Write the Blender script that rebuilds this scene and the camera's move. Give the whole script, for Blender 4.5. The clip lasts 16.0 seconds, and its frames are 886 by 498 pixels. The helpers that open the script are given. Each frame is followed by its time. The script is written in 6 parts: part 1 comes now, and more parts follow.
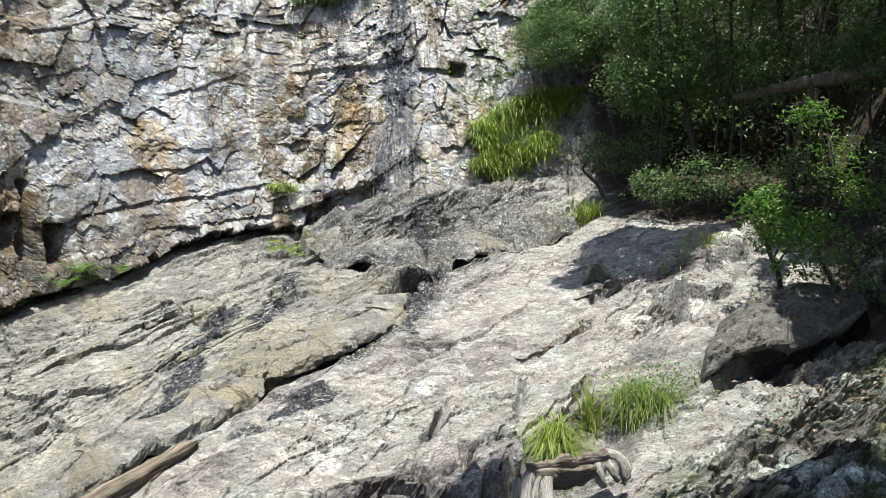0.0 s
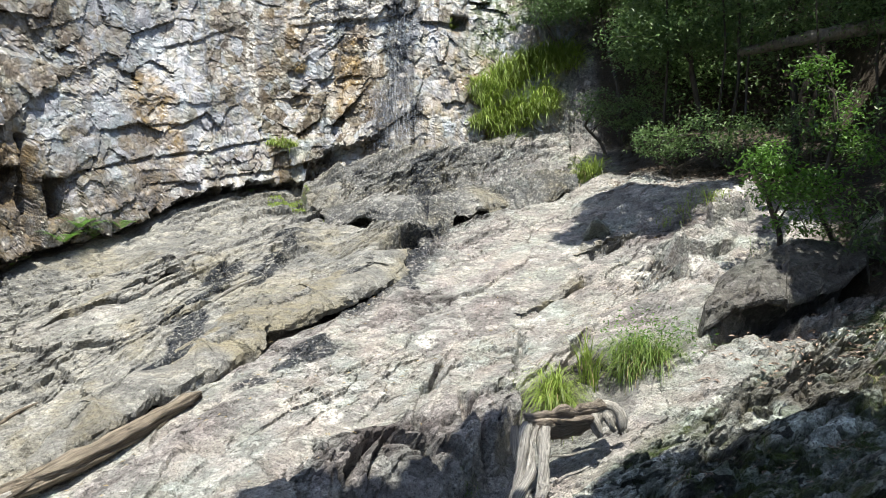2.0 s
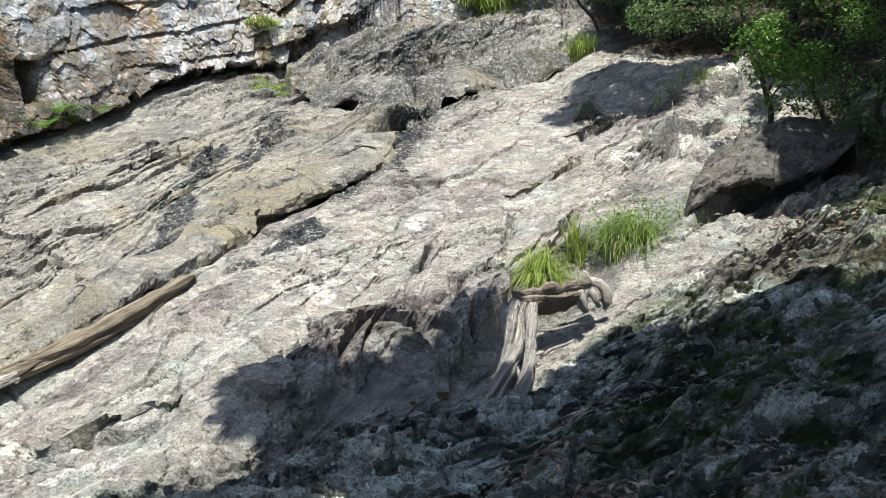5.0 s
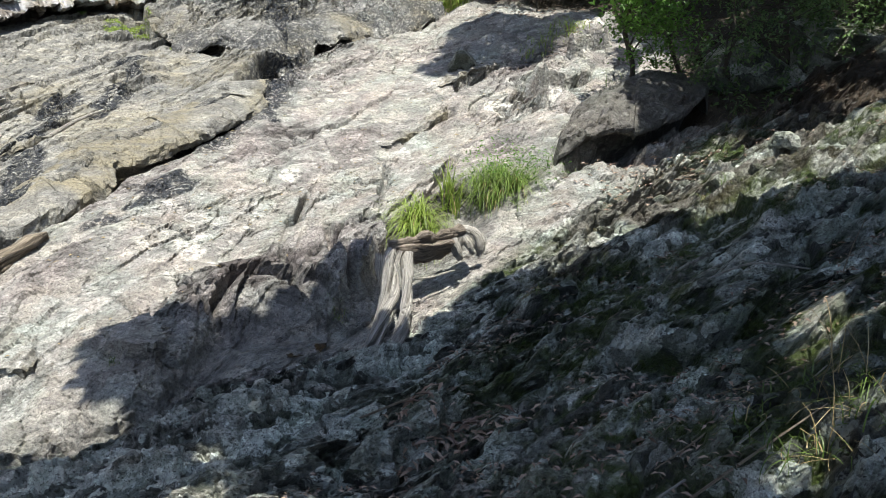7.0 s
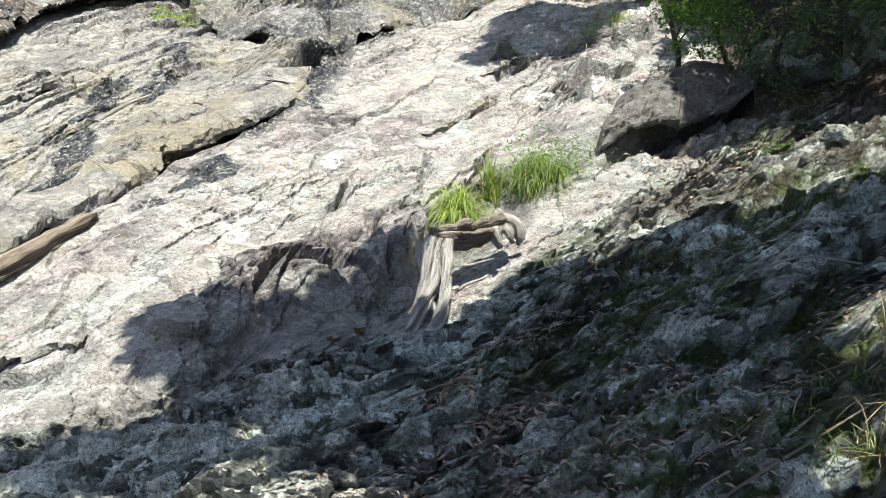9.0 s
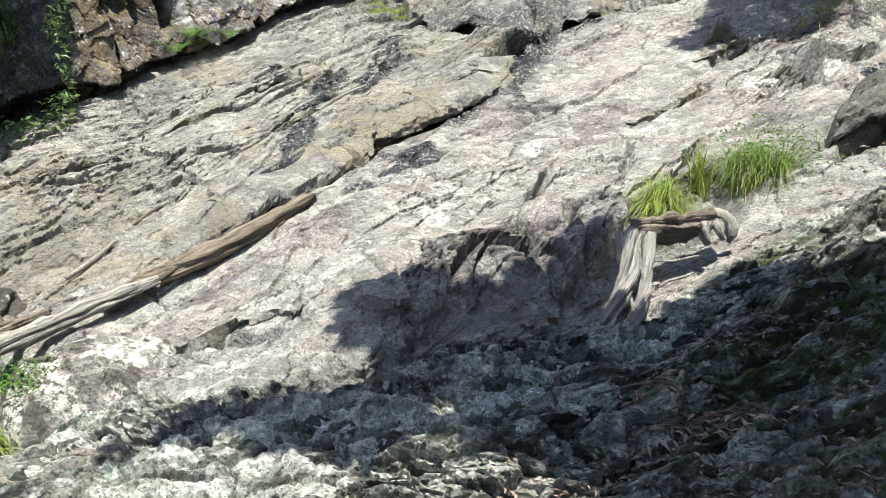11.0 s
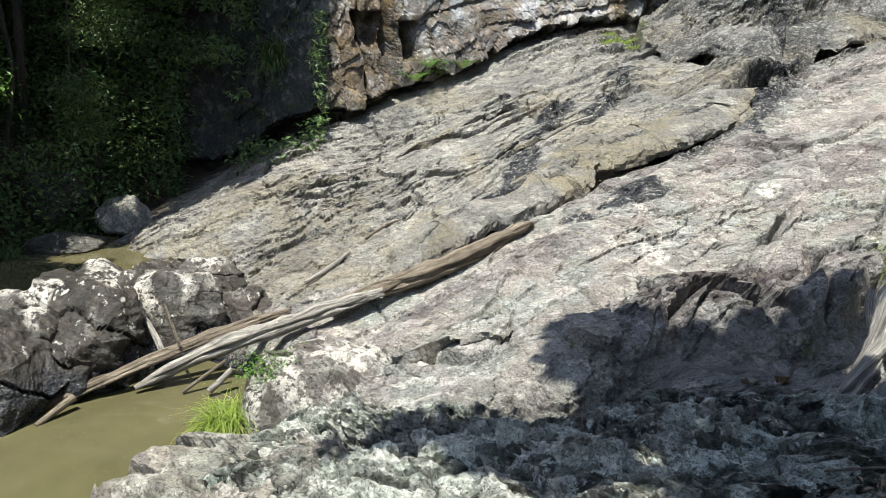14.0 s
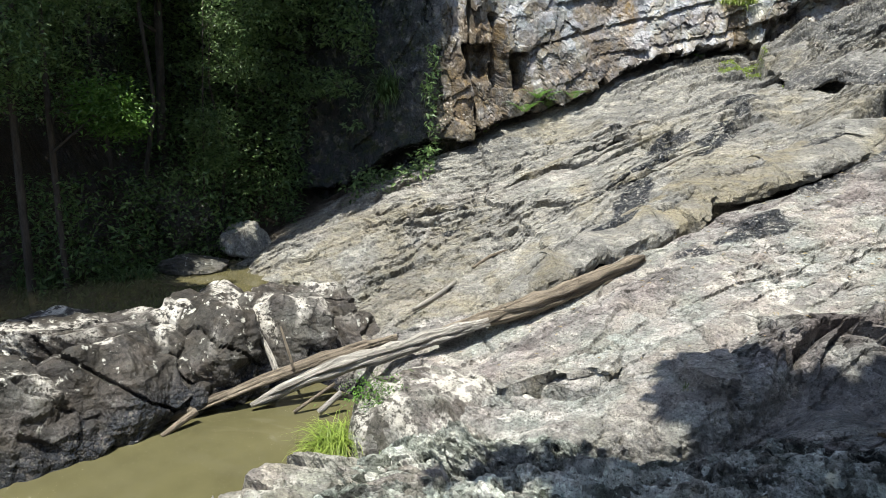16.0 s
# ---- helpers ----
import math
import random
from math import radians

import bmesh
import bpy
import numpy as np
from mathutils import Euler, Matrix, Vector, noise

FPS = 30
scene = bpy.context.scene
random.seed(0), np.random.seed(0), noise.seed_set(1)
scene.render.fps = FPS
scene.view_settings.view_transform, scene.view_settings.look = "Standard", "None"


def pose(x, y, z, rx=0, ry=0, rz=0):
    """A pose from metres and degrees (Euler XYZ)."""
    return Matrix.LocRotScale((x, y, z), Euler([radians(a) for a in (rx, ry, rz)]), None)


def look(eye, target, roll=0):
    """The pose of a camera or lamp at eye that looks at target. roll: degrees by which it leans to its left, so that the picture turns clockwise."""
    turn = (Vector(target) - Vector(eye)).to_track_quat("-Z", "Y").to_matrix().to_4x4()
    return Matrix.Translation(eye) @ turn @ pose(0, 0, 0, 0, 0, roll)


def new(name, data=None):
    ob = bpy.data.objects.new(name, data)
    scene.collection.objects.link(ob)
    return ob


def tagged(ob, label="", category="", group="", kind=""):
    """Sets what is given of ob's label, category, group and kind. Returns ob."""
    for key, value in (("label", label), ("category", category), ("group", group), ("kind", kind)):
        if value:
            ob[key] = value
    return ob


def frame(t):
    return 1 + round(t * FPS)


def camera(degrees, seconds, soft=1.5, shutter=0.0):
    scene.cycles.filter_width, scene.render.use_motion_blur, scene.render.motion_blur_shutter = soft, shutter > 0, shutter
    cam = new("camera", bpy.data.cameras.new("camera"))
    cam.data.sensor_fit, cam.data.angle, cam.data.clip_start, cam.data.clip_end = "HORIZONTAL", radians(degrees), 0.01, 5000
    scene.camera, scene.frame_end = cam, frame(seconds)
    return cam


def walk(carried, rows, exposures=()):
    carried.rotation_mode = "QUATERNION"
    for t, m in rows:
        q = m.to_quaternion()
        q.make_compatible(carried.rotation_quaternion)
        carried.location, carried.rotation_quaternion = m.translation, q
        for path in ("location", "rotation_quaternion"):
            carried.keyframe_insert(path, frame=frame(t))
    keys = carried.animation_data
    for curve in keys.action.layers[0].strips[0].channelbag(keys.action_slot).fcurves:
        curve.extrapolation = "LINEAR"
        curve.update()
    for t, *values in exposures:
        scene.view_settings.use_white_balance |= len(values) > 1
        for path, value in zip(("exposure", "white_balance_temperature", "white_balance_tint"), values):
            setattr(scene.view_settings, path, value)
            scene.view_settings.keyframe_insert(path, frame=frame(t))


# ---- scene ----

cam = camera(64.94, 16.0, soft=0.8)
# seconds, turn to the left, tilt up, lean, place
TURNS = [
    (0.0, 6.36, 1.85, -0.42, -0.005, 0.014, 2.964),
    (0.5, 6.39, 1.07, -1.00, 0.004, 0.012, 2.962),
    (1.0, 6.31, 0.56, -0.93, 0.006, 0.007, 2.947),
    (1.5, 6.28, -0.41, -0.71, -0.003, 0.004, 2.932),
    (2.0, 6.45, -1.55, -0.18, -0.002, 0.006, 2.923),
    (2.5, 6.36, -3.22, -1.04, 0.001, 0.003, 2.916),
    (3.0, 6.31, -4.81, -1.14, -0.001, 0.005, 2.901),
    (3.5, 6.32, -6.16, -1.00, 0.000, 0.000, 2.900),
    (3.7, 6.39, -6.60, -0.65, -0.001, -0.001, 2.896),
    (5.8, 3.73, -13.51, -0.77, 0.002, -0.004, 2.875),
    (6.0, 2.71, -13.95, -0.56, 0.011, -0.003, 2.870),
    (6.5, -1.30, -14.54, 0.33, 0.034, -0.009, 2.869),
    (7.0, -4.33, -14.80, 0.32, 0.046, -0.017, 2.861),
    (7.5, -6.33, -14.99, 0.35, 0.046, -0.035, 2.857),
    (8.0, -6.86, -15.16, 0.50, 0.045, -0.036, 2.851),
    (8.5, -5.10, -15.39, 0.86, 0.017, -0.034, 2.846),
    (9.0, -1.42, -15.51, 0.87, 0.001, -0.032, 2.831),
    (9.5, 1.55, -15.84, 1.03, -0.015, -0.028, 2.814),
    (10.0, 6.84, -16.09, 0.18, -0.029, -0.023, 2.799),
    (10.2, 8.51, -16.23, -0.28, -0.035, -0.022, 2.797),
    (12.3, 24.13, -15.29, -0.09, -0.061, -0.020, 2.845),
    (12.5, 25.33, -14.84, -0.30, -0.064, -0.025, 2.847),
    (13.0, 28.13, -13.89, -0.35, -0.071, -0.035, 2.846),
    (13.5, 30.51, -13.76, -0.27, -0.074, -0.034, 2.839),
    (14.0, 32.55, -14.01, -0.36, -0.081, -0.044, 2.845),
    (14.5, 34.80, -13.81, -0.17, -0.085, -0.053, 2.856),
    (15.0, 37.10, -13.02, -0.55, -0.091, -0.056, 2.856),
    (15.5, 39.34, -12.26, -1.19, -0.098, -0.066, 2.863),
    (16.0, 41.23, -11.60, -0.87, -0.106, -0.078, 2.871),
]
walk(cam, [(t, pose(x, y, z, 90 + tilt, 0, turn) @ pose(0, 0, 0, 0, 0, lean)) for t, turn, tilt, lean, x, y, z in TURNS],
     [(0.0, 1.03), (3.5, 1.03), (6.4, 0.97), (7.0, 1.05), (7.6, 1.38), (10.2, 1.33), (12.3, 0.87), (16.0, 0.9)])

# ---- world, sun ----
SUN = Vector((0.10, -0.28, 1.0)).normalized()          # towards the sun
sky = bpy.data.worlds.new("world")
scene.world = sky
sky.use_nodes = True
sky_tex = sky.node_tree.nodes.new("ShaderNodeTexSky")
sky_tex.sky_type = "NISHITA"
sky_tex.sun_disc = False
sky_tex.sun_elevation = math.asin(SUN.z)
sky_tex.sun_rotation = math.atan2(SUN.x, SUN.y)
sky.node_tree.links.new(sky_tex.outputs["Color"], sky.node_tree.nodes["Background"].inputs["Color"])
sky.node_tree.nodes["Background"].inputs["Strength"].default_value = 0.125
sun_lamp = new("sun", bpy.data.lights.new("sun", "SUN"))
sun_lamp.data.energy, sun_lamp.data.angle, sun_lamp.data.color = 5.0, radians(0.5), (1.0, 0.97, 0.87)
sun_lamp.matrix_world = look(SUN * 40, (0, 0, 0))

# ---- noise on arrays ----
def rnd(ix, iy, seed):
    h = (ix.astype(np.int64) * 374761393 + iy.astype(np.int64) * 668265263 + seed * 974711 + 12345) & 0xFFFFFFFF
    h = ((h ^ (h >> 13)) * 1274126177) & 0xFFFFFFFF
    h = ((h ^ (h >> 15)) * 2246822519) & 0xFFFFFFFF
    return (h ^ (h >> 16)) / 4294967296.0


def soft(v, lo, hi):
    k = np.clip((v - lo) / (hi - lo), 0, 1)
    return k * k * (3 - 2 * k)


def value_noise(x, y, seed):
    ix, iy = np.floor(x), np.floor(y)
    fx, fy = x - ix, y - iy
    fx, fy = fx * fx * (3 - 2 * fx), fy * fy * (3 - 2 * fy)
    a, b = rnd(ix, iy, seed), rnd(ix + 1, iy, seed)
    c, d = rnd(ix, iy + 1, seed), rnd(ix + 1, iy + 1, seed)
    return 2 * (a + (b - a) * fx + (c - a) * fy + (a - b - c + d) * fx * fy) - 1


def fbm(x, y, octaves, seed, gain=0.5):
    total, amp = np.zeros_like(x), 1.0
    for k in range(octaves):
        total += amp * value_noise(x * 2 ** k + 17.3 * k, y * 2 ** k - 9.1 * k, seed + k)
        amp *= gain
    return total


def blocks(x, y, seed, tilt=1.0, ids=False):
    """Fractured rock: every cell its own height and slant. Returns the relief (-1 to 1) and the distance to the joints."""
    ix, iy = np.floor(x), np.floor(y)
    f1, f2 = np.full_like(x, 9.0), np.full_like(x, 9.0)
    relief, tag = np.zeros_like(x), np.zeros_like(x)
    for dx in (-1, 0, 1):
        for dy in (-1, 0, 1):
            jx, jy = ix + dx, iy + dy
            px = jx + 0.5 + 0.8 * (rnd(jx, jy, seed) - 0.5) - x
            py = jy + 0.5 + 0.8 * (rnd(jx, jy, seed + 1) - 0.5) - y
            d = np.sqrt(px * px + py * py)
            h = 2 * rnd(jx, jy, seed + 2) - 1 + tilt * (px * (rnd(jx, jy, seed + 3) - 0.5) + py * (rnd(jx, jy, seed + 4) - 0.5)) * 2
            near = d < f1
            f2 = np.where(near, f1, np.minimum(f2, d))
            relief = np.where(near, h, relief)
            if ids:
                tag = np.where(near, rnd(jx, jy, seed + 9), tag)
            f1 = np.where(near, d, f1)
    return (relief, f2 - f1, tag) if ids else (relief, f2 - f1)


def line_distance(x, y, pts):
    """Distance to a polyline, positive on its left, and the way along it (0 to 1)."""
    best, side, along = np.full_like(x, 1e9), np.zeros_like(x), np.zeros_like(x)
    n = len(pts) - 1
    for k in range(n):
        (ax, ay), (bx, by) = pts[k], pts[k + 1]
        ux, uy = bx - ax, by - ay
        q = np.clip(((x - ax) * ux + (y - ay) * uy) / (ux * ux + uy * uy), 0, 1)
        d = np.hypot(x - ax - q * ux, y - ay - q * uy)
        s = np.sign(ux * (y - ay) - uy * (x - ax))
        near = d < best
        best, side, along = np.where(near, d, best), np.where(near, s, side), np.where(near, (k + q) / n, along)
    return best * side, along


def inside(x, y, pts):
    """Signed distance to a closed outline, positive inside."""
    d, _ = line_distance(x, y, list(pts) + [pts[0]])
    odd = np.zeros(x.shape, bool)
    for k in range(len(pts)):
        (ax, ay), (bx, by) = pts[k - 1], pts[k]
        if ay != by:
            odd ^= ((ay > y) != (by > y)) & (x < (bx - ax) * (y - ay) / (by - ay) + ax)
    return np.where(odd, np.abs(d), -np.abs(d))


# ---- the lie of the rock ----
POOL, UPPER_POOL = 0.0, 0.45
PLATE_EDGE = [(-5.14, 5.24), (-4.4, 5.7), (-3.85, 6.1), (-3.6, 6.63), (-3.12, 6.86), (-2.89, 7.19), (-2.81, 7.64), (-2.55, 7.87), (-2.3, 7.95), (-1.9, 8.5), (-1.58, 8.98), (-1.6, 9.6), (-1.33, 10.6)]
SHELF_EDGE = [(-4.2, 12.8), (-3.07, 11.57), (-1.99, 10.98), (-1.33, 10.79), (-1.12, 11.38), (-0.58, 11.78), (-0.2, 11.8), (0.37, 12.06), (1.0, 12.6)]
SHELF = SHELF_EDGE + [(1.3, 13.6), (1.4, 16.5), (-4.6, 16.5), (-4.7, 13.6)]
SEEPS = [([(-4.4, 7.8), (-4.22, 8.4), (-4.1, 9.0), (-4.22, 9.65)], 0.16), ([(-3.52, 8.75), (-3.5, 9.4), (-3.55, 10.12), (-3.79, 11.2)], 0.17), ([(-3.82, 7.75), (-3.67, 7.1), (-3.82, 6.75), (-3.71, 6.33)], 0.17), ([(-2.8, 6.65), (-2.35, 6.98), (-2.1, 7.3)], 0.12), ([(-6.7, 6.9), (-6.3, 7.3)], 0.12), ([(-1.42, 8.72), (-1.6, 9.9), (-1.41, 10.96)], 0.10)]
GULLY = [(2.6, 7.9), (1.02, 6.6), (0.2, 5.75), (-0.55, 5.05), (-1.15, 5.0), (-1.66, 4.4), (-2.36, 4.1), (-2.7, 3.75), (-3.1, 3.2)]
CRACKS = [((-0.15, 6.9), (-0.05, 7.6), 0.12), ((-0.95, 6.5), (-0.75, 7.1), 0.14), ((-0.62, 5.9), (-0.25, 6.6), 0.12), ((0.2, 8.1), (0.75, 8.6), 0.16),
          ((0.9, 9.3), (1.5, 9.9), 0.18), ((-5.75, 10.4), (-5.2, 10.95), 0.22), ((-7.3, 7.35), (-6.4, 7.9), 0.18), ((-4.15, 8.1), (-3.95, 8.5), 0.2),
          ((-3.4, 4.6), (-2.6, 4.75), 0.15), ((0.3, 6.6), (0.65, 7.3), 0.12), ((-6.3, 8.6), (-4.6, 9.8), 0.12), ((-5.6, 7.4), (-4.3, 8.2), 0.14),
          ((-0.72, 5.3), (-0.95, 6.1), 0.18), ((-0.30, 5.5), (-0.55, 6.3), 0.18), ((0.05, 5.8), (-0.1, 6.6), 0.15), ((-1.25, 5.2), (-1.05, 5.6), 0.12)]
TEETH = [(1.0, 8.2), (2.1, 7.9), (3.2, 10.2), (3.5, 11.2), (2.7, 10.4), (1.7, 9.0)]
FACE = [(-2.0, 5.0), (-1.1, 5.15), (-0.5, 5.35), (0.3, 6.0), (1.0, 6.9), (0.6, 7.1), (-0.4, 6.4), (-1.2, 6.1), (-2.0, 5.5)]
DEN = [(1.65, 6.6), (2.2, 6.75), (2.7, 6.85), (3.7, 7.6), (3.6, 8.3), (2.6, 7.8), (2.0, 7.3)]
POOL_LINE = [(-5.35, 3.6), (-5.05, 2.9), (-4.95, 2.2), (-5.0, 0.5), (-5.4, -3), (-6.5, -9)]
CLIFF = [(9.0, 20.0), (5.0, 17.5), (2.2, 16.2), (0.9, 15.5), (-0.5, 15.1), (-1.9, 14.6), (-3.3, 14.4), (-4.6, 14.2), (-5.7, 13.4), (-6.7, 12.5),
         (-7.5, 11.1), (-8.0, 9.8), (-9.0, 9.1), (-10.2, 8.6), (-12.0, 7.5), (-13.5, 5.5), (-15.0, 2.0), (-16.0, -3.0), (-18.0, -9.0)]


def slab_base(x, y):
    return -0.8 + 0.10 * x + 0.355 * y


def bank_base(x, y):
    return 1.15 + np.where(x > 0, 0.40, 0.20) * x - 0.05 * y


def grain(x, y):
    """Across and along the bedding, which runs up to the right."""
    return 0.588 * y - 0.809 * x, 0.809 * y + 0.588 * x


def height(x, y, fine=True):
    x, y = np.asarray(x, float), np.asarray(y, float)
    wx, wy = x + 0.12 * value_noise(x * 1.7, y * 1.7, 31) + 0.03 * fbm(x * 6, y * 6, 2, 33), y + 0.12 * value_noise(x * 1.7, y * 1.7, 37) + 0.03 * fbm(x * 6, y * 6, 2, 39)
    across, along = grain(wx, wy)
    slab, bank = slab_base(x, y), bank_base(x, y)
    # slab: layered, long blocks, chips and pits
    r1, j1 = blocks(along / 1.5, across / 0.55, 5, 0.8)
    r2, j2 = blocks(along / 0.34, across / 0.22, 11, 0.9)
    r3, j3 = blocks(along / 0.14 + 3, across / 0.11, 13, 1.0)
    r4, _ = blocks(along / 0.065, across / 0.055, 15, 1.2)
    on_bed = soft(line_distance(wx, wy, PLATE_EDGE)[0], 0.3, 0.7)
    rough = soft(fbm(x * 0.7, y * 0.7, 3, 61), -0.35, 0.55)
    slab = slab + 0.026 * r1 + (0.45 + 0.55 * rough) * (1.0 + 0.5 * on_bed) * (0.022 * r2 + 0.012 * r3 + 0.006 * r4) + 0.12 * fbm(x * 0.45, y * 0.45, 3, 3)
    slab = slab + 0.05 * fbm(along * 0.45, across * 1.3, 3, 63) + 0.02 * fbm(along * 1.6, across * 4.0, 3, 65)
    slab = slab - 0.05 * (1 - soft(j1, 0.0, 0.025)) * soft(value_noise(x * 1.6, y * 1.6, 62), 0.1, 0.5) - 0.03 * rough * (1 - soft(j2, 0.0, 0.06))
    # thin beds, each ending in a small step with a jagged front
    for wide, tall, jags, seed in ((0.9, 0.075, 0.25, 71), (0.37, 0.028, 0.45, 73), (0.16, 0.010, 0.5, 75)):
        q = across / wide + 0.9 * fbm(along * 0.45, across * 0.7, 3, seed) + jags * (r2 if wide > 0.2 else r3)
        f = q - np.floor(q)
        there = soft(value_noise(along * 0.8, across * 0.9 + 5, seed + 1), -0.05, 0.45)
        slab = slab + tall * (0.55 + 0.55 * on_bed) * there * (soft(f, 0.0, 0.05) * (1 - f) - 0.35 * soft(f, 0.92, 1.0))
    # long cracks that cross the bedding
    for (ax, ay), (bx, by), depth in CRACKS:
        c, q = line_distance(wx, wy, [(ax, ay), (bx, by)])
        slab = slab - 1.5 * depth * np.exp(-(c / 0.035) ** 2) + 0.18 * depth * soft(c, 0.0, 0.05) * soft(c, 0.4, 0.1)
    # broken upright blocks above the boulder
    tooth = soft(inside(wx, wy, TEETH), -0.1, 0.2)
    t1, k1 = blocks(along / 0.24, across / 0.42, 67, 1.0)
    slab = slab + tooth * (0.08 + 0.20 * t1 - 0.24 * (1 - soft(k1, 0, 0.10)))
    # face towards the gully
    f = inside(wx, wy, FACE)
    fx, fy = 0.83 * wx + 0.55 * wy, 0.83 * wy - 0.55 * wx
    t2, k2 = blocks(fx / 0.42, fy / 0.55, 69, 0.9)
    t3, k3 = blocks(fx / 0.16, fy / 0.2, 70, 1.0)
    slab = slab + soft(f, -0.08, 0.12) * (0.05 * t2 + 0.03 * t3 - 0.09 * (1 - soft(k2, 0.0, 0.05)) - 0.035 * (1 - soft(k3, 0, 0.08)))
    g, q = line_distance(wx, wy, GULLY)
    slab = slab + 0.16 * (0.75 + 0.5 * t2) * soft(-g, 0.05, 0.34) * (1 - soft(-g, 0.3, 1.2)) * soft(q, 0.12, 0.22) * soft(q, 0.72, 0.6)
    # the upper plate and its undercut edge
    jag, _ = blocks(x / 0.38, y / 0.38, 43, 0.3)
    d, q = line_distance(wx, wy, PLATE_EDGE)
    # hollowed under its lip
    fade = soft(q, 0.03, 0.2)
    slab = slab + 0.24 * fade * soft(d + 0.04 * jag, 0.30, 0.40) * (1 - 0.7 * soft(d, 0.5, 1.8)) - 0.22 * fade * soft(d, -0.12, 0.08) * (1 - soft(d, 0.30, 0.36))
    s = inside(wx, wy, SHELF)
    slab = slab + 0.24 * soft(s + 0.08 * jag, 0.30, 0.40) + 0.14 * soft(s, 0.3, 1.2) + soft(s, 0.0, 0.4) * (0.03 * r1 + 0.03 * r2 + 0.02 * r3) - 0.16 * soft(s, -0.2, 0.05) * (1 - soft(s, 0.30, 0.36))
    # hollow under the boulder
    slab = slab - 0.5 * soft(inside(wx, wy, DEN), -0.05, 0.2)
    # near bank: rough, blocky
    across, along = 0.985 * wy - 0.17 * wx, 0.17 * wy + 0.985 * wx
    b1, k1 = blocks(along / 0.8 + 40, across / 0.34, 21, 0.9)
    b2, k2 = blocks(along / 0.26, across / 0.17 + 9, 23, 1.0)
    b3, k3 = blocks(along / 0.10, across / 0.07, 25, 1.2)
    b4, k4 = blocks(along / 0.042, across / 0.034, 26, 1.2)
    broken = 0.65 + 0.55 * soft(fbm(x * 1.1, y * 1.1, 3, 30), -0.3, 0.4)
    bank = bank + (1 + 0.3 * soft(y, 4.4, 5.2)) * (0.07 * b1 + broken * (0.045 * b2 + 0.022 * b3 + 0.009 * b4)) + 0.09 * fbm(x * 0.6, y * 0.6, 3, 29)
    bank = bank + 0.16 * (0.35 - np.abs(fbm(along * 0.9, across * 2.6, 3, 27))) + 0.05 * (0.3 - np.abs(fbm(along * 3.0 + 5, across * 8.0, 3, 28)))
    bank = bank - 0.07 * (1 - soft(k1, 0, 0.03)) - 0.04 * broken * (1 - soft(k2, 0, 0.07)) - 0.02 * (1 - soft(k3, 0, 0.08))
    z = np.maximum(slab, bank) + 0.0
    # gully between bank and slab
    g, q = line_distance(wx, wy, GULLY)
    z = z - 0.16 * np.exp(-(g / 0.16) ** 2) * soft(q, 0.0, 0.2)
    # pools
    p, q = line_distance(wx, wy, POOL_LINE)
    basin = soft(np.abs(p), 1.15 + 1.0 * q, 0.45 + 0.8 * q)
    z = z * (1 - basin) + basin * np.minimum(z, -0.55)
    left = soft(-x, 10.0, 11.0)
    z = np.where(x < -6.5, np.maximum(z, 0.0 + 0.3 * soft(-x, 6.5, 7.2) * (y < 7)), z)
    z = z + 0.45 * np.maximum(-x - 12.0, 0)
    # hills beyond
    z = z + 0.9 * np.maximum(y - 17.5, 0) + 0.5 * np.maximum(x - 6.5, 0)
    z = np.minimum(z, 16 + 0.15 * np.hypot(x, y))
    if fine:
        z = z + 0.004 * value_noise(x * 45, y * 45, 53) + 0.004 * fbm(x * 14, y * 14, 2, 51) + 0.008 * fbm(x * 5, y * 5, 2, 57)
    return z


def slab_hue(x, y):
    """A tone for every block of the slab and the bank."""
    wx, wy = x + 0.12 * value_noise(x * 1.7, y * 1.7, 31), y + 0.12 * value_noise(x * 1.7, y * 1.7, 37)
    across, along = grain(wx, wy)
    _, _, a = blocks(along / 1.5, across / 0.55, 5, 0.8, True)
    _, _, c = blocks(along / 0.42, across / 0.2, 11, 0.9, True)
    return np.clip(0.5 + 0.22 * (a - 0.5) + 0.18 * (c - 0.5) + 0.40 * fbm(along * 0.5, across * 1.2, 4, 9), 0, 1)


def ground_z(x, y):
    return float(height(np.array([x]), np.array([y]))[0])


# ---- materials ----
def material(name, rough=0.8):
    m = bpy.data.materials.new(name)
    m.use_nodes = True
    b = m.node_tree.nodes["Principled BSDF"]
    b.inputs["Roughness"].default_value = rough
    return m, m.node_tree, b


def node(tree, kind, **values):
    n = tree.nodes.new(kind)
    for key, value in values.items():
        n.inputs[key.replace("_", " ")].default_value = value
    return n


def noise_node(tree, coords, scale, detail=6.0, rough=0.6, stretch=None):
    n = node(tree, "ShaderNodeTexNoise", Scale=scale, Detail=detail, Roughness=rough)
    if stretch:
        mp = tree.nodes.new("ShaderNodeMapping")
        mp.inputs["Rotation"].default_value, mp.inputs["Scale"].default_value = stretch
        tree.links.new(coords, mp.inputs["Vector"])
        coords = mp.outputs["Vector"]
    tree.links.new(coords, n.inputs["Vector"])
    return n.outputs["Fac"]


def ramp(tree, fac, *stops):
    r = tree.nodes.new("ShaderNodeValToRGB")
    while len(r.color_ramp.elements) < len(stops):
        r.color_ramp.elements.new(0.5)
    for e, (p, c) in zip(r.color_ramp.elements, stops):
        e.position, e.color = p, (*c, 1) if not isinstance(c, float) else (c, c, c, 1)
    tree.links.new(fac, r.inputs["Fac"])
    return r.outputs["Color"]


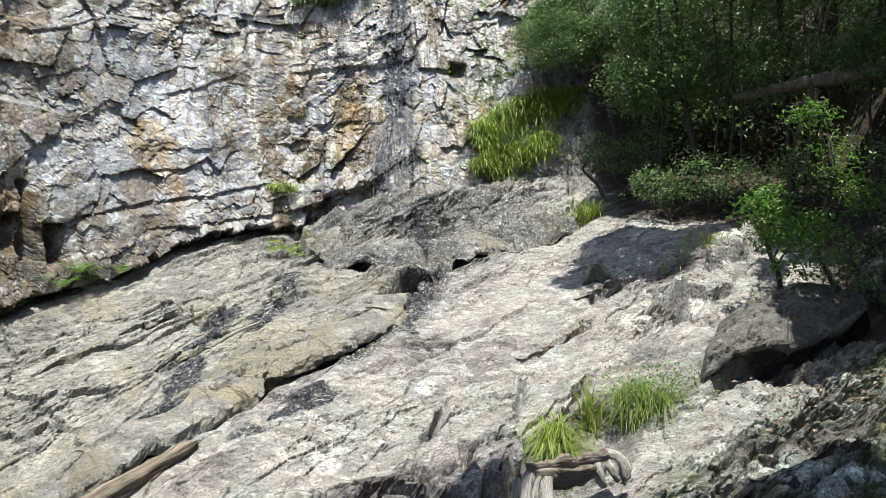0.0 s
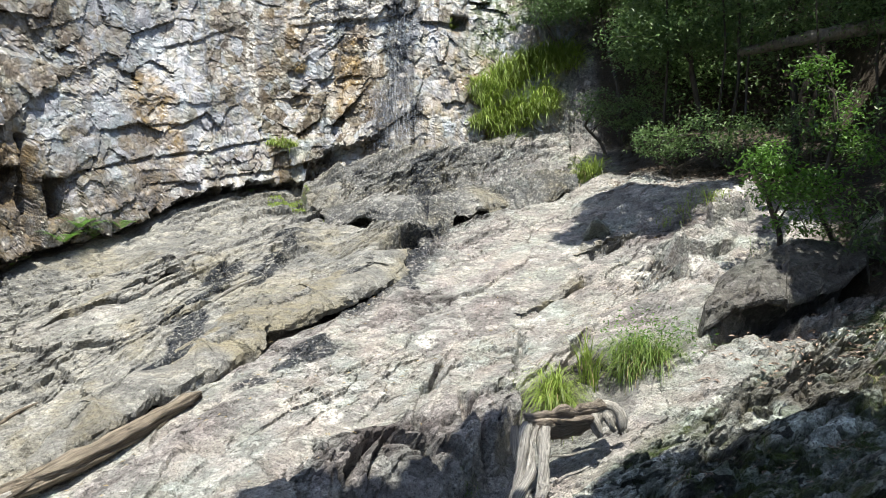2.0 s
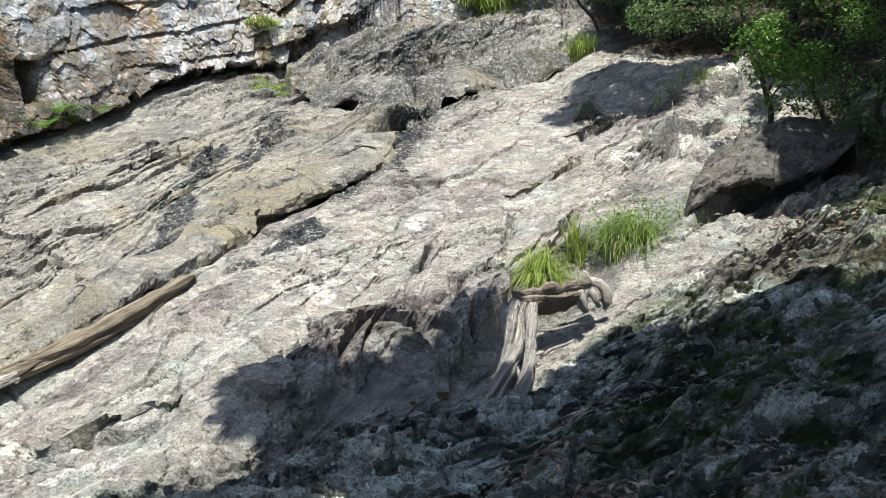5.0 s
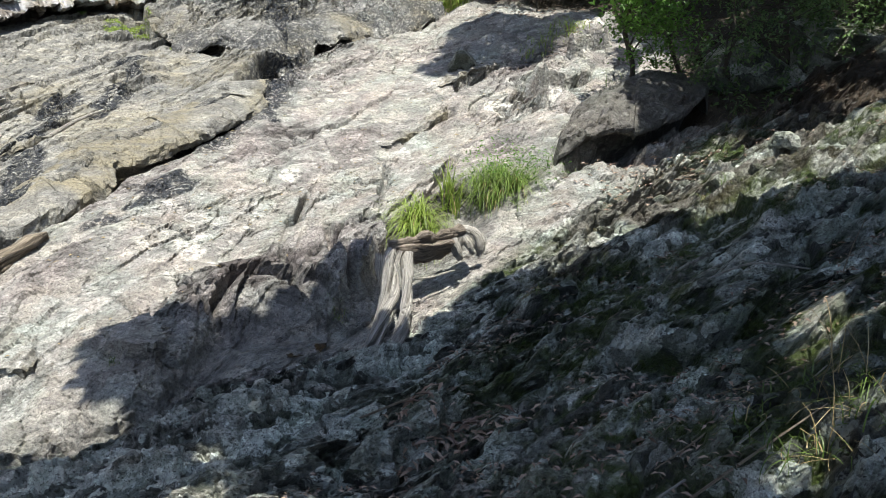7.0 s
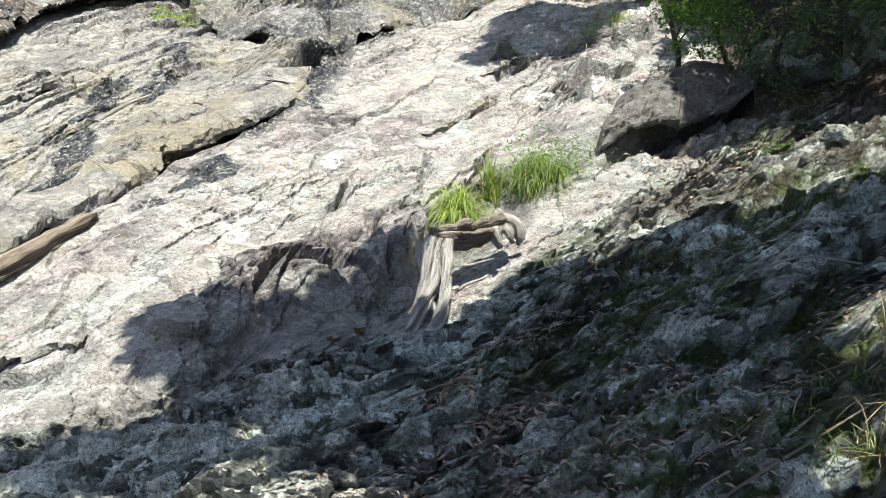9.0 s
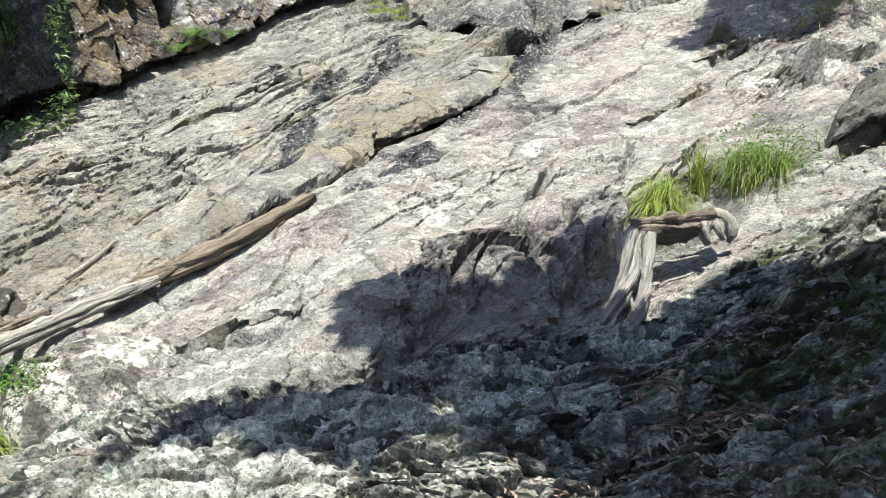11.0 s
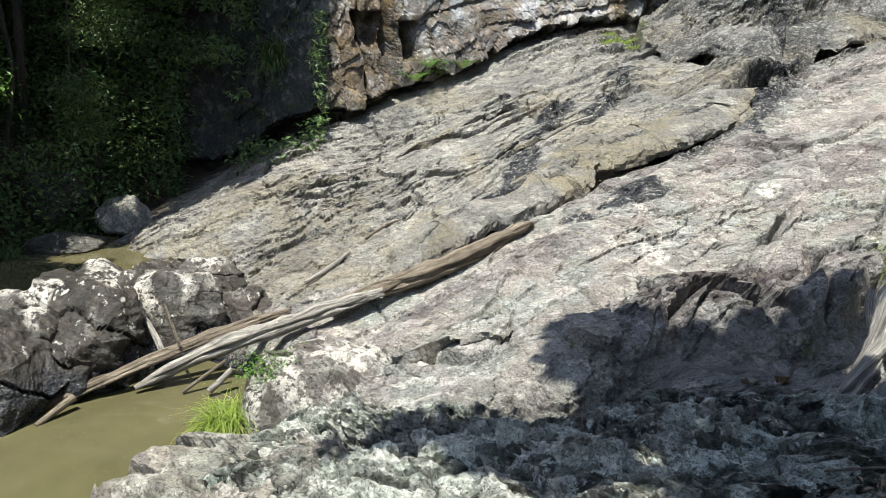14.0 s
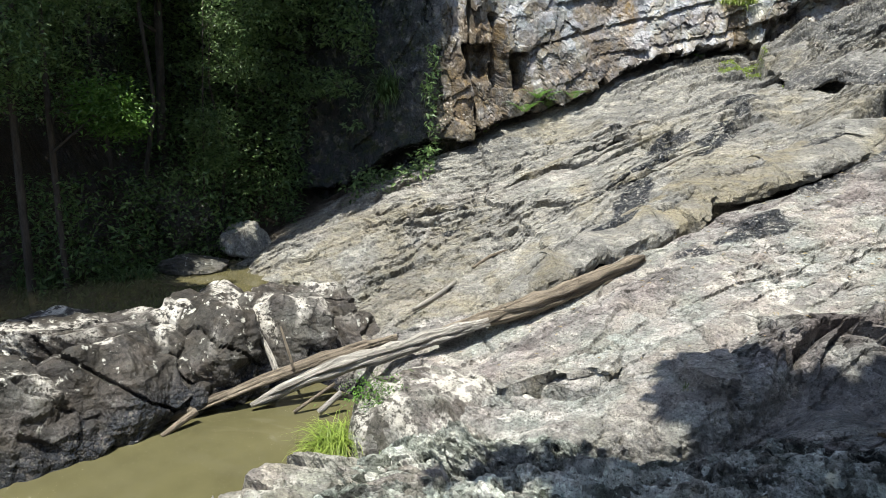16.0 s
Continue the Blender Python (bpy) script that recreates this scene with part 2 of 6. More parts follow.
def mix(tree, fac, a, b, blend="MIX"):
    m = tree.nodes.new("ShaderNodeMix")
    m.data_type, m.blend_type = "RGBA", blend
    for value, socket in ((fac, m.inputs["Factor"]), (a, m.inputs["A"]), (b, m.inputs["B"])):
        if socket.name != "Factor":
            socket = [i for i in m.inputs if i.name == socket.name and i.type == "RGBA"][0]
        if isinstance(value, bpy.types.NodeSocket):
            tree.links.new(value, socket)
        else:
            socket.default_value = value if isinstance(value, float) else (*value, 1)
    return [o for o in m.outputs if o.type == "RGBA"][0]


def attr(tree, name):
    a = tree.nodes.new("ShaderNodeAttribute")
    a.attribute_name = name
    return a.outputs["Fac"]


def bump(tree, shader, fac, strength, distance, normal=None):
    b = node(tree, "ShaderNodeBump", Strength=strength, Distance=distance)
    tree.links.new(fac, b.inputs["Height"])
    if normal:
        tree.links.new(normal, b.inputs["Normal"])
    tree.links.new(b.outputs["Normal"], shader.inputs["Normal"])
    return b.outputs["Normal"]


def times(tree, a, b, op="MULTIPLY"):
    m = tree.nodes.new("ShaderNodeMath")
    m.operation = op
    for value, socket in ((a, m.inputs[0]), (b, m.inputs[1])):
        if isinstance(value, bpy.types.NodeSocket):
            tree.links.new(value, socket)
        else:
            socket.default_value = value
    return m.outputs[0]


def rock_material(name, tones, stain=((0.09, 0.055, 0.024), (0.27, 0.19, 0.085)), lichen=(0.62, 0.62, 0.58), lichen_from=0.66, stretch=((0, 0, 0), (1, 1, 1)), scale=1.0, crack=2.6, relief=1.0, dry=0.85, facets=0.25, shine=0.0, grainy=1.0, chip=7.0, seep=19.0, plate=((0.10, 0.10, 0.094), (0.19, 0.185, 0.165), (0.28, 0.265, 0.22))):
    """Rock in three tones, with stains (ochre), blue-grey, wet, moss and pale patches where the mesh says so; some
    stand in for shade.
    """
    m, t, b = material(name, 0.85)
    pos = t.nodes.new("ShaderNodeNewGeometry").outputs["Position"]
    big = noise_node(t, pos, 0.9 * scale, 5, 0.62, stretch)
    mid = noise_node(t, pos, 5.0 * scale, 8, 0.72, stretch)
    small = noise_node(t, pos, 34.0 * scale, 8, 0.75)
    grit = noise_node(t, pos, 120.0 * scale, 3, 0.6)

    def chips(size, seed):
        """Angular fragments: a tone and a slant for each."""
        w = node(t, "ShaderNodeTexNoise", Scale=size * 0.8, Detail=3.0)
        t.links.new(pos, w.inputs["Vector"])
        k = t.nodes.new("ShaderNodeVectorMath")
        k.operation = "SCALE"
        k.inputs["Scale"].default_value = 0.9 / size
        t.links.new(w.outputs["Color"], k.inputs[0])
        add = t.nodes.new("ShaderNodeVectorMath")
        add.operation = "ADD"
        t.links.new(pos, add.inputs[0])
        t.links.new(k.outputs["Vector"], add.inputs[1])
        mpc = t.nodes.new("ShaderNodeMapping")
        mpc.inputs["Location"].default_value = (seed, seed, seed)
        mpc.inputs["Rotation"].default_value = stretch[0]
        mpc.inputs["Scale"].default_value = tuple(0.5 + 0.5 * q for q in stretch[1])
        t.links.new(add.outputs["Vector"], mpc.inputs["Vector"])
        v = node(t, "ShaderNodeTexVoronoi", Scale=size)
        t.links.new(mpc.outputs["Vector"], v.inputs["Vector"])
        tone = t.nodes.new("ShaderNodeSeparateColor")
        t.links.new(v.outputs["Color"], tone.inputs["Color"])
        slant = times(t, times(t, v.outputs["Distance"], -0.8), tone.outputs[1], "ADD")
        return tone.outputs[0], slant

    chip_a, slant_a = chips(chip * scale, 1.3)
    chip_b, slant_b = chips(22.0 * scale, 7.7)
    hue = times(t, attr(t, "hue"), times(t, times(t, big, 0.5, "SUBTRACT"), 0.9), "ADD")
    hue = times(t, hue, times(t, times(t, chip_a, 0.5, "SUBTRACT"), facets), "ADD")
    col = ramp(t, hue, *[(k / (len(tones) - 1), c) for k, c in enumerate(tones)])
    tint = ramp(t, noise_node(t, pos, 2.2, 4, 0.6), (0.36, (1.05, 0.98, 0.98)), (0.5, (1.0, 1.0, 1.0)), (0.64, (0.93, 1.02, 1.0)))
    col = mix(t, 0.8, col, tint, "MULTIPLY")
    col = mix(t, 0.9, col, ramp(t, mid, (0.30, 0.66), (0.48, 0.98), (0.72, 1.14)), "MULTIPLY")
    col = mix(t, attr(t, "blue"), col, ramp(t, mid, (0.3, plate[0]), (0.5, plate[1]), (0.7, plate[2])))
    speck = ramp(t, small, (0.37, 0.38), (0.46, 0.90), (0.55, 1.06), (0.65, 1.55))
    col = mix(t, 0.85 * grainy, col, speck, "MULTIPLY")
    col = mix(t, 1.0, col, ramp(t, chip_a, (0.0, 0.76), (0.6, 1.02), (1.0, 1.22)), "MULTIPLY")
    col = mix(t, 1.0, col, ramp(t, chip_b, (0.0, 0.82), (0.85, 1.06), (1.0, 1.35)), "MULTIPLY")
    col = mix(t, 0.8 * grainy, col, ramp(t, grit, (0.36, 0.6), (0.5, 1.0), (0.64, 1.4)), "MULTIPLY")
    ochre = ramp(t, mid, (0.3, stain[0]), (0.7, stain[1]))
    col = mix(t, times(t, attr(t, "ochre"), ramp(t, mid, (0.35, 0.3), (0.6, 1.0))), col, mix(t, 0.6, ochre, speck, "MULTIPLY"))
    pale_spot = ramp(t, noise_node(t, pos, 9.0 * scale, 8, 0.66), (lichen_from, 0.0), (lichen_from + 0.04, 1.0))
    col = mix(t, times(t, pale_spot, attr(t, "lichen")), col, lichen)
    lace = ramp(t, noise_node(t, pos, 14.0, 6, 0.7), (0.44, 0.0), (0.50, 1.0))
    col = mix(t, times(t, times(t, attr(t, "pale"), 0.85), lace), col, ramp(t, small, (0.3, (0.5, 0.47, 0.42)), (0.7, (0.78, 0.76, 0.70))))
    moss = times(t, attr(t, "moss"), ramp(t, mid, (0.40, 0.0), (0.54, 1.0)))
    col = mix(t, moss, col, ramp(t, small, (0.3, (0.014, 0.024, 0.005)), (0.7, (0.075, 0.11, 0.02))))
    col = mix(t, attr(t, "soil"), col, ramp(t, small, (0.3, (0.02, 0.016, 0.011)), (0.7, (0.085, 0.062, 0.04))))
    # joints
    vo = node(t, "ShaderNodeTexVoronoi", Scale=crack)
    vo.feature = "DISTANCE_TO_EDGE"
    warp = t.nodes.new("ShaderNodeVectorMath")
    warp.operation = "ADD"
    nz = node(t, "ShaderNodeTexNoise", Scale=3.0, Detail=5.0)
    t.links.new(pos, nz.inputs["Vector"])
    sc = t.nodes.new("ShaderNodeVectorMath")
    sc.operation = "SCALE"
    sc.inputs["Scale"].default_value = 0.45
    t.links.new(nz.outputs["Color"], sc.inputs[0])
    t.links.new(pos, warp.inputs[0])
    t.links.new(sc.outputs["Vector"], warp.inputs[1])
    mp = t.nodes.new("ShaderNodeMapping")
    mp.inputs["Rotation"].default_value, mp.inputs["Scale"].default_value = stretch
    t.links.new(warp.outputs["Vector"], mp.inputs["Vector"])
    t.links.new(mp.outputs["Vector"], vo.inputs["Vector"])
    joint = ramp(t, vo.outputs["Distance"], (0.0, 0.0), (0.03, 1.0))
    open_joint = mix(t, ramp(t, noise_node(t, pos, 1.7, 3, 0.5), (0.46, 1.0), (0.58, 0.0)), joint, (1.0, 1.0, 1.0))
    col = mix(t, 0.5, col, ramp(t, open_joint, (0.0, 0.15), (1.0, 1.0)), "MULTIPLY")
    # small open cracks between chips
    fine = node(t, "ShaderNodeTexVoronoi", Scale=13.0 * scale)
    fine.feature = "DISTANCE_TO_EDGE"
    t.links.new(mp.outputs["Vector"], fine.inputs["Vector"])
    hair = mix(t, ramp(t, noise_node(t, pos, 4.0, 4, 0.6), (0.44, 0.0), (0.54, 1.0)), ramp(t, fine.outputs["Distance"], (0.0, 0.25), (0.05, 1.0)), (1.0, 1.0, 1.0))
    col = mix(t, 0.3 * grainy, col, hair, "MULTIPLY")
    pits = ramp(t, noise_node(t, pos, 55.0 * scale, 3, 0.6), (0.37, 0.22), (0.42, 1.0))
    col = mix(t, 0.9 * grainy, col, pits, "MULTIPLY")
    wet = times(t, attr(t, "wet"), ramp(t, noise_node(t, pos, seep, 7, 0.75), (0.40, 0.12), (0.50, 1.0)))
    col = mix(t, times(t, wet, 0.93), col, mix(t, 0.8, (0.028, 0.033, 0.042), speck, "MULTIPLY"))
    t.links.new(col, b.inputs["Base Color"])
    gloss = times(t, ramp(t, wet, (0.0, dry), (0.3, 0.32), (0.6, 0.16), (1.0, 0.12)), times(t, ramp(t, mid, (0.44, 0.0), (0.56, 1.0)), shine), "SUBTRACT")
    t.links.new(gloss, b.inputs["Roughness"])
    n = bump(t, b, open_joint, 0.6, 0.03 * relief)
    n = bump(t, b, slant_a, 0.9, 0.016 * relief, n)
    n = bump(t, b, slant_b, 0.9, 0.010 * relief, n)
    n = bump(t, b, mid, 0.8, 0.022 * relief, n)
    n = bump(t, b, noise_node(t, pos, 16.0 * scale, 5, 0.65), 0.8, 0.016 * relief, n)
    n = bump(t, b, small, 0.9, 0.010 * relief, n)
    glitter = node(t, "ShaderNodeBump", Distance=0.06)
    t.links.new(times(t, wet, 0.9), glitter.inputs["Strength"])
    t.links.new(noise_node(t, pos, 38.0, 2, 0.5), glitter.inputs["Height"])
    t.links.new(n, glitter.inputs["Normal"])
    t.links.new(glitter.outputs["Normal"], b.inputs["Normal"])
    return m


slab_rock = rock_material("slab_rock", stain=((0.13, 0.108, 0.062), (0.31, 0.27, 0.17)), tones=[(0.11, 0.097, 0.093), (0.22, 0.203, 0.195), (0.295, 0.28, 0.265), (0.335, 0.315, 0.282), (0.305, 0.305, 0.288), (0.375, 0.362, 0.337)], relief=1.9, grainy=0.85, plate=((0.15, 0.15, 0.145), (0.265, 0.26, 0.236), (0.375, 0.352, 0.29)), stretch=((0, 0, -0.94), (0.5, 1.5, 1.0)))
bank_rock = rock_material("bank_rock", tones=[(0.035, 0.037, 0.032), (0.195, 0.213, 0.188), (0.40, 0.425, 0.385), (0.57, 0.595, 0.545)], lichen=(0.60, 0.64, 0.59), lichen_from=0.55, stretch=((0, 0, -0.17), (0.5, 1.5, 1.0)), plate=((0.03, 0.03, 0.028), (0.09, 0.09, 0.085), (0.17, 0.17, 0.16)), relief=2.4, facets=1.1, dry=0.55, shine=0.25)
cliff_rock = rock_material("cliff_rock", [(0.115, 0.09, 0.06), (0.21, 0.18, 0.132), (0.235, 0.243, 0.258), (0.24, 0.216, 0.175), (0.25, 0.26, 0.28), (0.26, 0.24, 0.20), (0.27, 0.282, 0.303)], stretch=((0, 0.2, 0), (1.0, 1.0, 0.8)), crack=2.4, relief=0.7, dry=0.46, shine=0.26, facets=0.8, grainy=0.5, chip=4.0, seep=5.0)
dark_rock = rock_material("dark_rock", [(0.026, 0.025, 0.024), (0.05, 0.047, 0.045), (0.11, 0.106, 0.102)], lichen=(0.55, 0.55, 0.50), lichen_from=0.60, relief=1.8, facets=0.5, dry=0.6)


# ---- meshes ----
def mesh(name, verts, faces, mat, parent=None, smooth=True, attrs=None):
    me = bpy.data.meshes.new(name)
    verts, faces = np.asarray(verts, np.float32), np.asarray(faces, np.int32)
    k = faces.shape[1]
    me.vertices.add(len(verts))
    me.vertices.foreach_set("co", verts.ravel())
    me.loops.add(faces.size)
    me.loops.foreach_set("vertex_index", faces.ravel())
    me.polygons.add(len(faces))
    me.polygons.foreach_set("loop_start", np.arange(0, faces.size, k, dtype=np.int32))
    me.polygons.foreach_set("use_smooth", np.full(len(faces), smooth))
    for key, values in (attrs or {}).items():
        me.attributes.new(key, "FLOAT", "POINT").data.foreach_set("value", np.asarray(values, np.float32).ravel())
    me.update(calc_edges=True)
    me.materials.append(mat)
    ob = new(name, me)
    if parent:
        ob.parent = parent
    return ob


def grid_faces(rows, cols, first=0):
    a = (np.arange(rows - 1)[:, None] * cols + np.arange(cols - 1)).ravel() + first
    return np.stack([a, a + 1, a + cols + 1, a + cols], 1)


# ---- ground ----
def blurred(z, k):
    """Box blur over 2k + 1 steps each way."""
    for axis in (0, 1):
        c = np.cumsum(np.pad(z, [(k + 1, k) if a == axis else (0, 0) for a in (0, 1)], mode="edge"), axis=axis)
        z = (np.take(c, range(2 * k + 1, c.shape[axis]), axis) - np.take(c, range(0, c.shape[axis] - 2 * k - 1), axis)) / (2 * k + 1)
    return z


def spaced(at, steps, far):
    """Rows whose spacing runs through steps at the places at, then ever longer ones out to far."""
    rows = [at[0]]
    while rows[-1] < at[-1]:
        rows.append(rows[-1] + float(np.interp(rows[-1], at, steps)))
    grow = np.cumsum(0.03 * 1.18 ** np.arange(1, 60))
    grow = grow[:int(np.searchsorted(grow, far)) + 1]
    return np.concatenate([rows[0] - grow[::-1], rows, rows[-1] + grow])


gx, gy = spaced([-10.5, -5.0, -1.5, 2.5, 5.0], [0.028, 0.022, 0.017, 0.017, 0.024], 160), spaced([1.6, 3.0, 5.0, 8.0, 12.0, 15.2], [0.012, 0.012, 0.015, 0.02, 0.027, 0.03], 160)
RX, RY = np.meshgrid(gx, gy)
jitter = np.random.default_rng(3).uniform(-0.40, 0.40, (2,) + RX.shape)
X, Y = RX + jitter[0] * np.gradient(gx)[None, :].clip(0, 0.03), RY + jitter[1] * np.gradient(gy)[:, None].clip(0, 0.03)
Z = height(X, Y)
wet_n = 0.5 + 0.5 * fbm(X * 0.8, Y * 0.8, 3, 71)
run, _ = line_distance(X, Y, [(-1.9, 13.6), (-1.7, 12.0), (-1.45, 10.6), (-1.6, 9.3), (-2.2, 8.3)])
fan = inside(X, Y, [(-4.2, 14.2), (0.3, 14.6), (0.1, 12.2), (-1.2, 10.9), (-3.2, 11.4)])
edge_n = 0.16 * fbm(X * 3.5, Y * 3.5, 3, 75)
seep = np.full_like(X, 9.0)
for line, wide in SEEPS:
    seep = np.minimum(seep, np.abs(line_distance(X, Y, line)[0]) - wide + edge_n)
plate_d, _ = line_distance(X, Y, PLATE_EDGE)
wet = np.maximum.reduce([soft(np.abs(run), 0.6, 0.15), 0.62 * soft(fan + 0.3 * edge_n, -0.5, 0.2), soft(seep, 0.03, -0.05), 0.35 * soft(plate_d, 0.0, 0.6) * soft(wet_n, 0.45, 0.8)])
wet = np.maximum(wet, soft(Z, 0.12, 0.0) * (X < -3.5))
bank_part = soft(bank_base(X, Y) - slab_base(X, Y), -0.05, 0.15)
# gully rock darkened as wet and blue-grey; part of it stands in for shade
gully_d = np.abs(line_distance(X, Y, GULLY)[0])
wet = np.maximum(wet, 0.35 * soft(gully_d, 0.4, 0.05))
on_plate = soft(plate_d, -0.02, 0.08) * soft(slab_base(X, Y) - bank_base(X, Y), 0.0, 0.2)
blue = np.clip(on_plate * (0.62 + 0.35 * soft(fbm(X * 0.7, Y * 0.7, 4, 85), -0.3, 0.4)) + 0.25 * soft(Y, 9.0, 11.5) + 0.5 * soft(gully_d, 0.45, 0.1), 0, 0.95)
ochre = 0.5 * on_plate * soft(fbm(X * 1.3 + Y * 0.4, Y * 1.1, 5, 83), 0.0, 0.45)
moss = bank_part * soft(fbm(X * 1.1, Y * 1.1, 4, 91) + 0.25 * (X - 0.9) - 0.35 * (Y - 3.2) + 2.2 * soft(X, 3.3, 4.6), -0.1, 0.7)


# smoother where the grid grows coarse
coarse = np.maximum.reduce([soft(-Y, -0.7, 0.6), soft(X, 5.2, 6.5), soft(-X, 10.6, 11.6), soft(Y, 15.3, 16.2)])
Z = Z + coarse * (blurred(Z, 14) - Z)
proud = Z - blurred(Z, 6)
# dark moss thickest in hollows: real growth, also painting in the crevices' shade
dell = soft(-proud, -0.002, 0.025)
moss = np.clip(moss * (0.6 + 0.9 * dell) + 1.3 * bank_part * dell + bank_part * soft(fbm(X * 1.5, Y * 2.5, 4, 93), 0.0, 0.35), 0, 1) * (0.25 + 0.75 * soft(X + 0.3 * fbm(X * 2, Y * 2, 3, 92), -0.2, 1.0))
lichen = 0.35 + 0.65 * bank_part * soft(fbm(X * 0.8, Y * 0.8, 3, 94), -0.4, 0.4)
soil = np.maximum.reduce([soft(inside(X, Y, [(1.5, 12.6), (3.0, 11.6), (3.9, 10.4), (3.2, 8.4), (3.3, 7.5), (3.9, 6.6), (4.6, 5.6), (30, 4.5), (60, 60), (2, 60)]) + 0.3 * fbm(X, Y, 3, 97), -0.2, 0.4), soft(-X, 9.6, 10.6), soft(-Y, -0.5, 1.5), 0.75 * bank_part * soft(X, 0.9, 1.6) * soft(Y, 4.3, 5.0) * soft(fbm(X * 1.7, Y * 1.7, 4, 98), -0.3, 0.25)])
pale = np.zeros_like(X)
for px, py, r in ((-1.80, 6.22, 0.14), (-1.68, 6.12, 0.09), (-2.0, 6.0, 0.05), (-1.55, 6.0, 0.05), (-1.02, 7.46, 0.11), (-3.2, 4.6, 0.10), (-4.5, 4.45, 0.1), (2.0, 8.5, 0.2), (1.35, 8.6, 0.15), (3.3, 10.9, 0.35), (1.9, 2.8, 0.12), (2.05, 2.6, 0.1)):
    pale = np.maximum(pale, soft(np.hypot(X - px, Y - py) / r + 0.5 * fbm(X * 9, Y * 9, 3, 87), 1.2, 0.75))
# raised spots paled: lichen, plus lightness painted in where skylight would catch
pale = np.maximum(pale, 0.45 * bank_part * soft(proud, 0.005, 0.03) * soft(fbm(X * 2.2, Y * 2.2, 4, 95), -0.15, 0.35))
pale = np.maximum(pale, 0.9 * soft(fbm(X * 5, Y * 5, 4, 89), 0.55, 0.75) * soft(inside(X, Y, [(-5.0, 3.9), (-4.4, 3.2), (-3.2, 3.6), (-3.4, 4.6), (-4.4, 5.0)]), -0.1, 0.2))
# every step leans out over what lies below it
over_by = (1 - coarse) * (0.25 + 0.75 * soft(fbm(X * 1.3, Y * 1.3, 3, 99), -0.2, 0.5)) * (0.5 * np.clip(proud, -0.06, 0.08) + 0.35 * np.clip(Z - blurred(Z, 14), -0.12, 0.14))
lean_x, lean_y = 0.70 + (0.17 - 0.70) * bank_part, -0.71 + (-0.985 + 0.71) * bank_part
OX, OY = X + over_by * lean_x, Y + over_by * lean_y
# gully face toned browner: its own colour and some of its shade, painted in
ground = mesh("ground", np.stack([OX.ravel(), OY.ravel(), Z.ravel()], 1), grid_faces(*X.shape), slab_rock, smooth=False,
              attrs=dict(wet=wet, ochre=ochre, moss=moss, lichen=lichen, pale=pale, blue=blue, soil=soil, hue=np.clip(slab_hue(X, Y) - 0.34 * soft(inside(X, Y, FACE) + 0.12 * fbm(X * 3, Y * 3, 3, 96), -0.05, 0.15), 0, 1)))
ground.data.materials.append(bank_rock)
near_faces = bank_part[:-1, :-1] + 0.35 * rnd(np.floor(X[:-1, :-1] / 0.09), np.floor(Y[:-1, :-1] / 0.07), 5) > 0.62
ground.data.polygons.foreach_set("material_index", near_faces.ravel().astype(np.int32))
tagged(ground, "tilted pale grey rock slab with cracks, ledges and dark wet runs", "rock slab", kind="structure")

# ---- cliff ----
cliff_pts = np.array(CLIFF)
seg = np.hypot(*np.diff(cliff_pts, axis=0).T)
reach = np.concatenate([[0], np.cumsum(seg)])


def cliff_frame(s):
    cx, cy = np.interp(s, reach, cliff_pts[:, 0]), np.interp(s, reach, cliff_pts[:, 1])
    e = 0.6
    tx = np.interp(s + e, reach, cliff_pts[:, 0]) - np.interp(s - e, reach, cliff_pts[:, 0])
    ty = np.interp(s + e, reach, cliff_pts[:, 1]) - np.interp(s - e, reach, cliff_pts[:, 1])
    n = np.hypot(tx, ty)
    return cx, cy, -ty / n, tx / n


LEAN = 0.28


def flat_z(z):
    """Height on the leaning face as it would be on an upright one."""
    return 2.9 + (z - 2.9) * 15.0 / (15.0 + LEAN * np.maximum(z - 3.9, 0))


def lean_z(z):
    q = z - 2.9
    return z if z < 3.9 else 2.9 + q * (15.0 - LEAN) / (15.0 - LEAN * q)


LEDGES = [((15.5, 4.85), (19.5, 3.85), 0.12), ((13.8, 4.55), (17.9, 3.75), 0.09), ((17.2, 5.0), (18.6, 4.75), 0.08), ((11.2, 7.3), (12.4, 7.2), 0.14),
          ((13.0, 7.4), (15.0, 7.2), 0.10), ((16.0, 7.0), (17.4, 6.4), 0.05), ((13.7, 6.15), (14.6, 6.05), 0.12), ((17.8, 7.8), (19.6, 7.0), 0.05), ((18.0, 6.1), (19.2, 5.5), 0.05)]
HOLLOWS = [(19.3, 19.62, 3.15, 3.85, 0.5), (19.8, 19.9, 2.7, 4.5, 0.5), (19.95, 20.7, 3.45, 4.0, 0.5), (11.25, 11.6, 7.15, 7.4, 0.4), (20.4, 20.5, 2.0, 5.0, 0.3)]


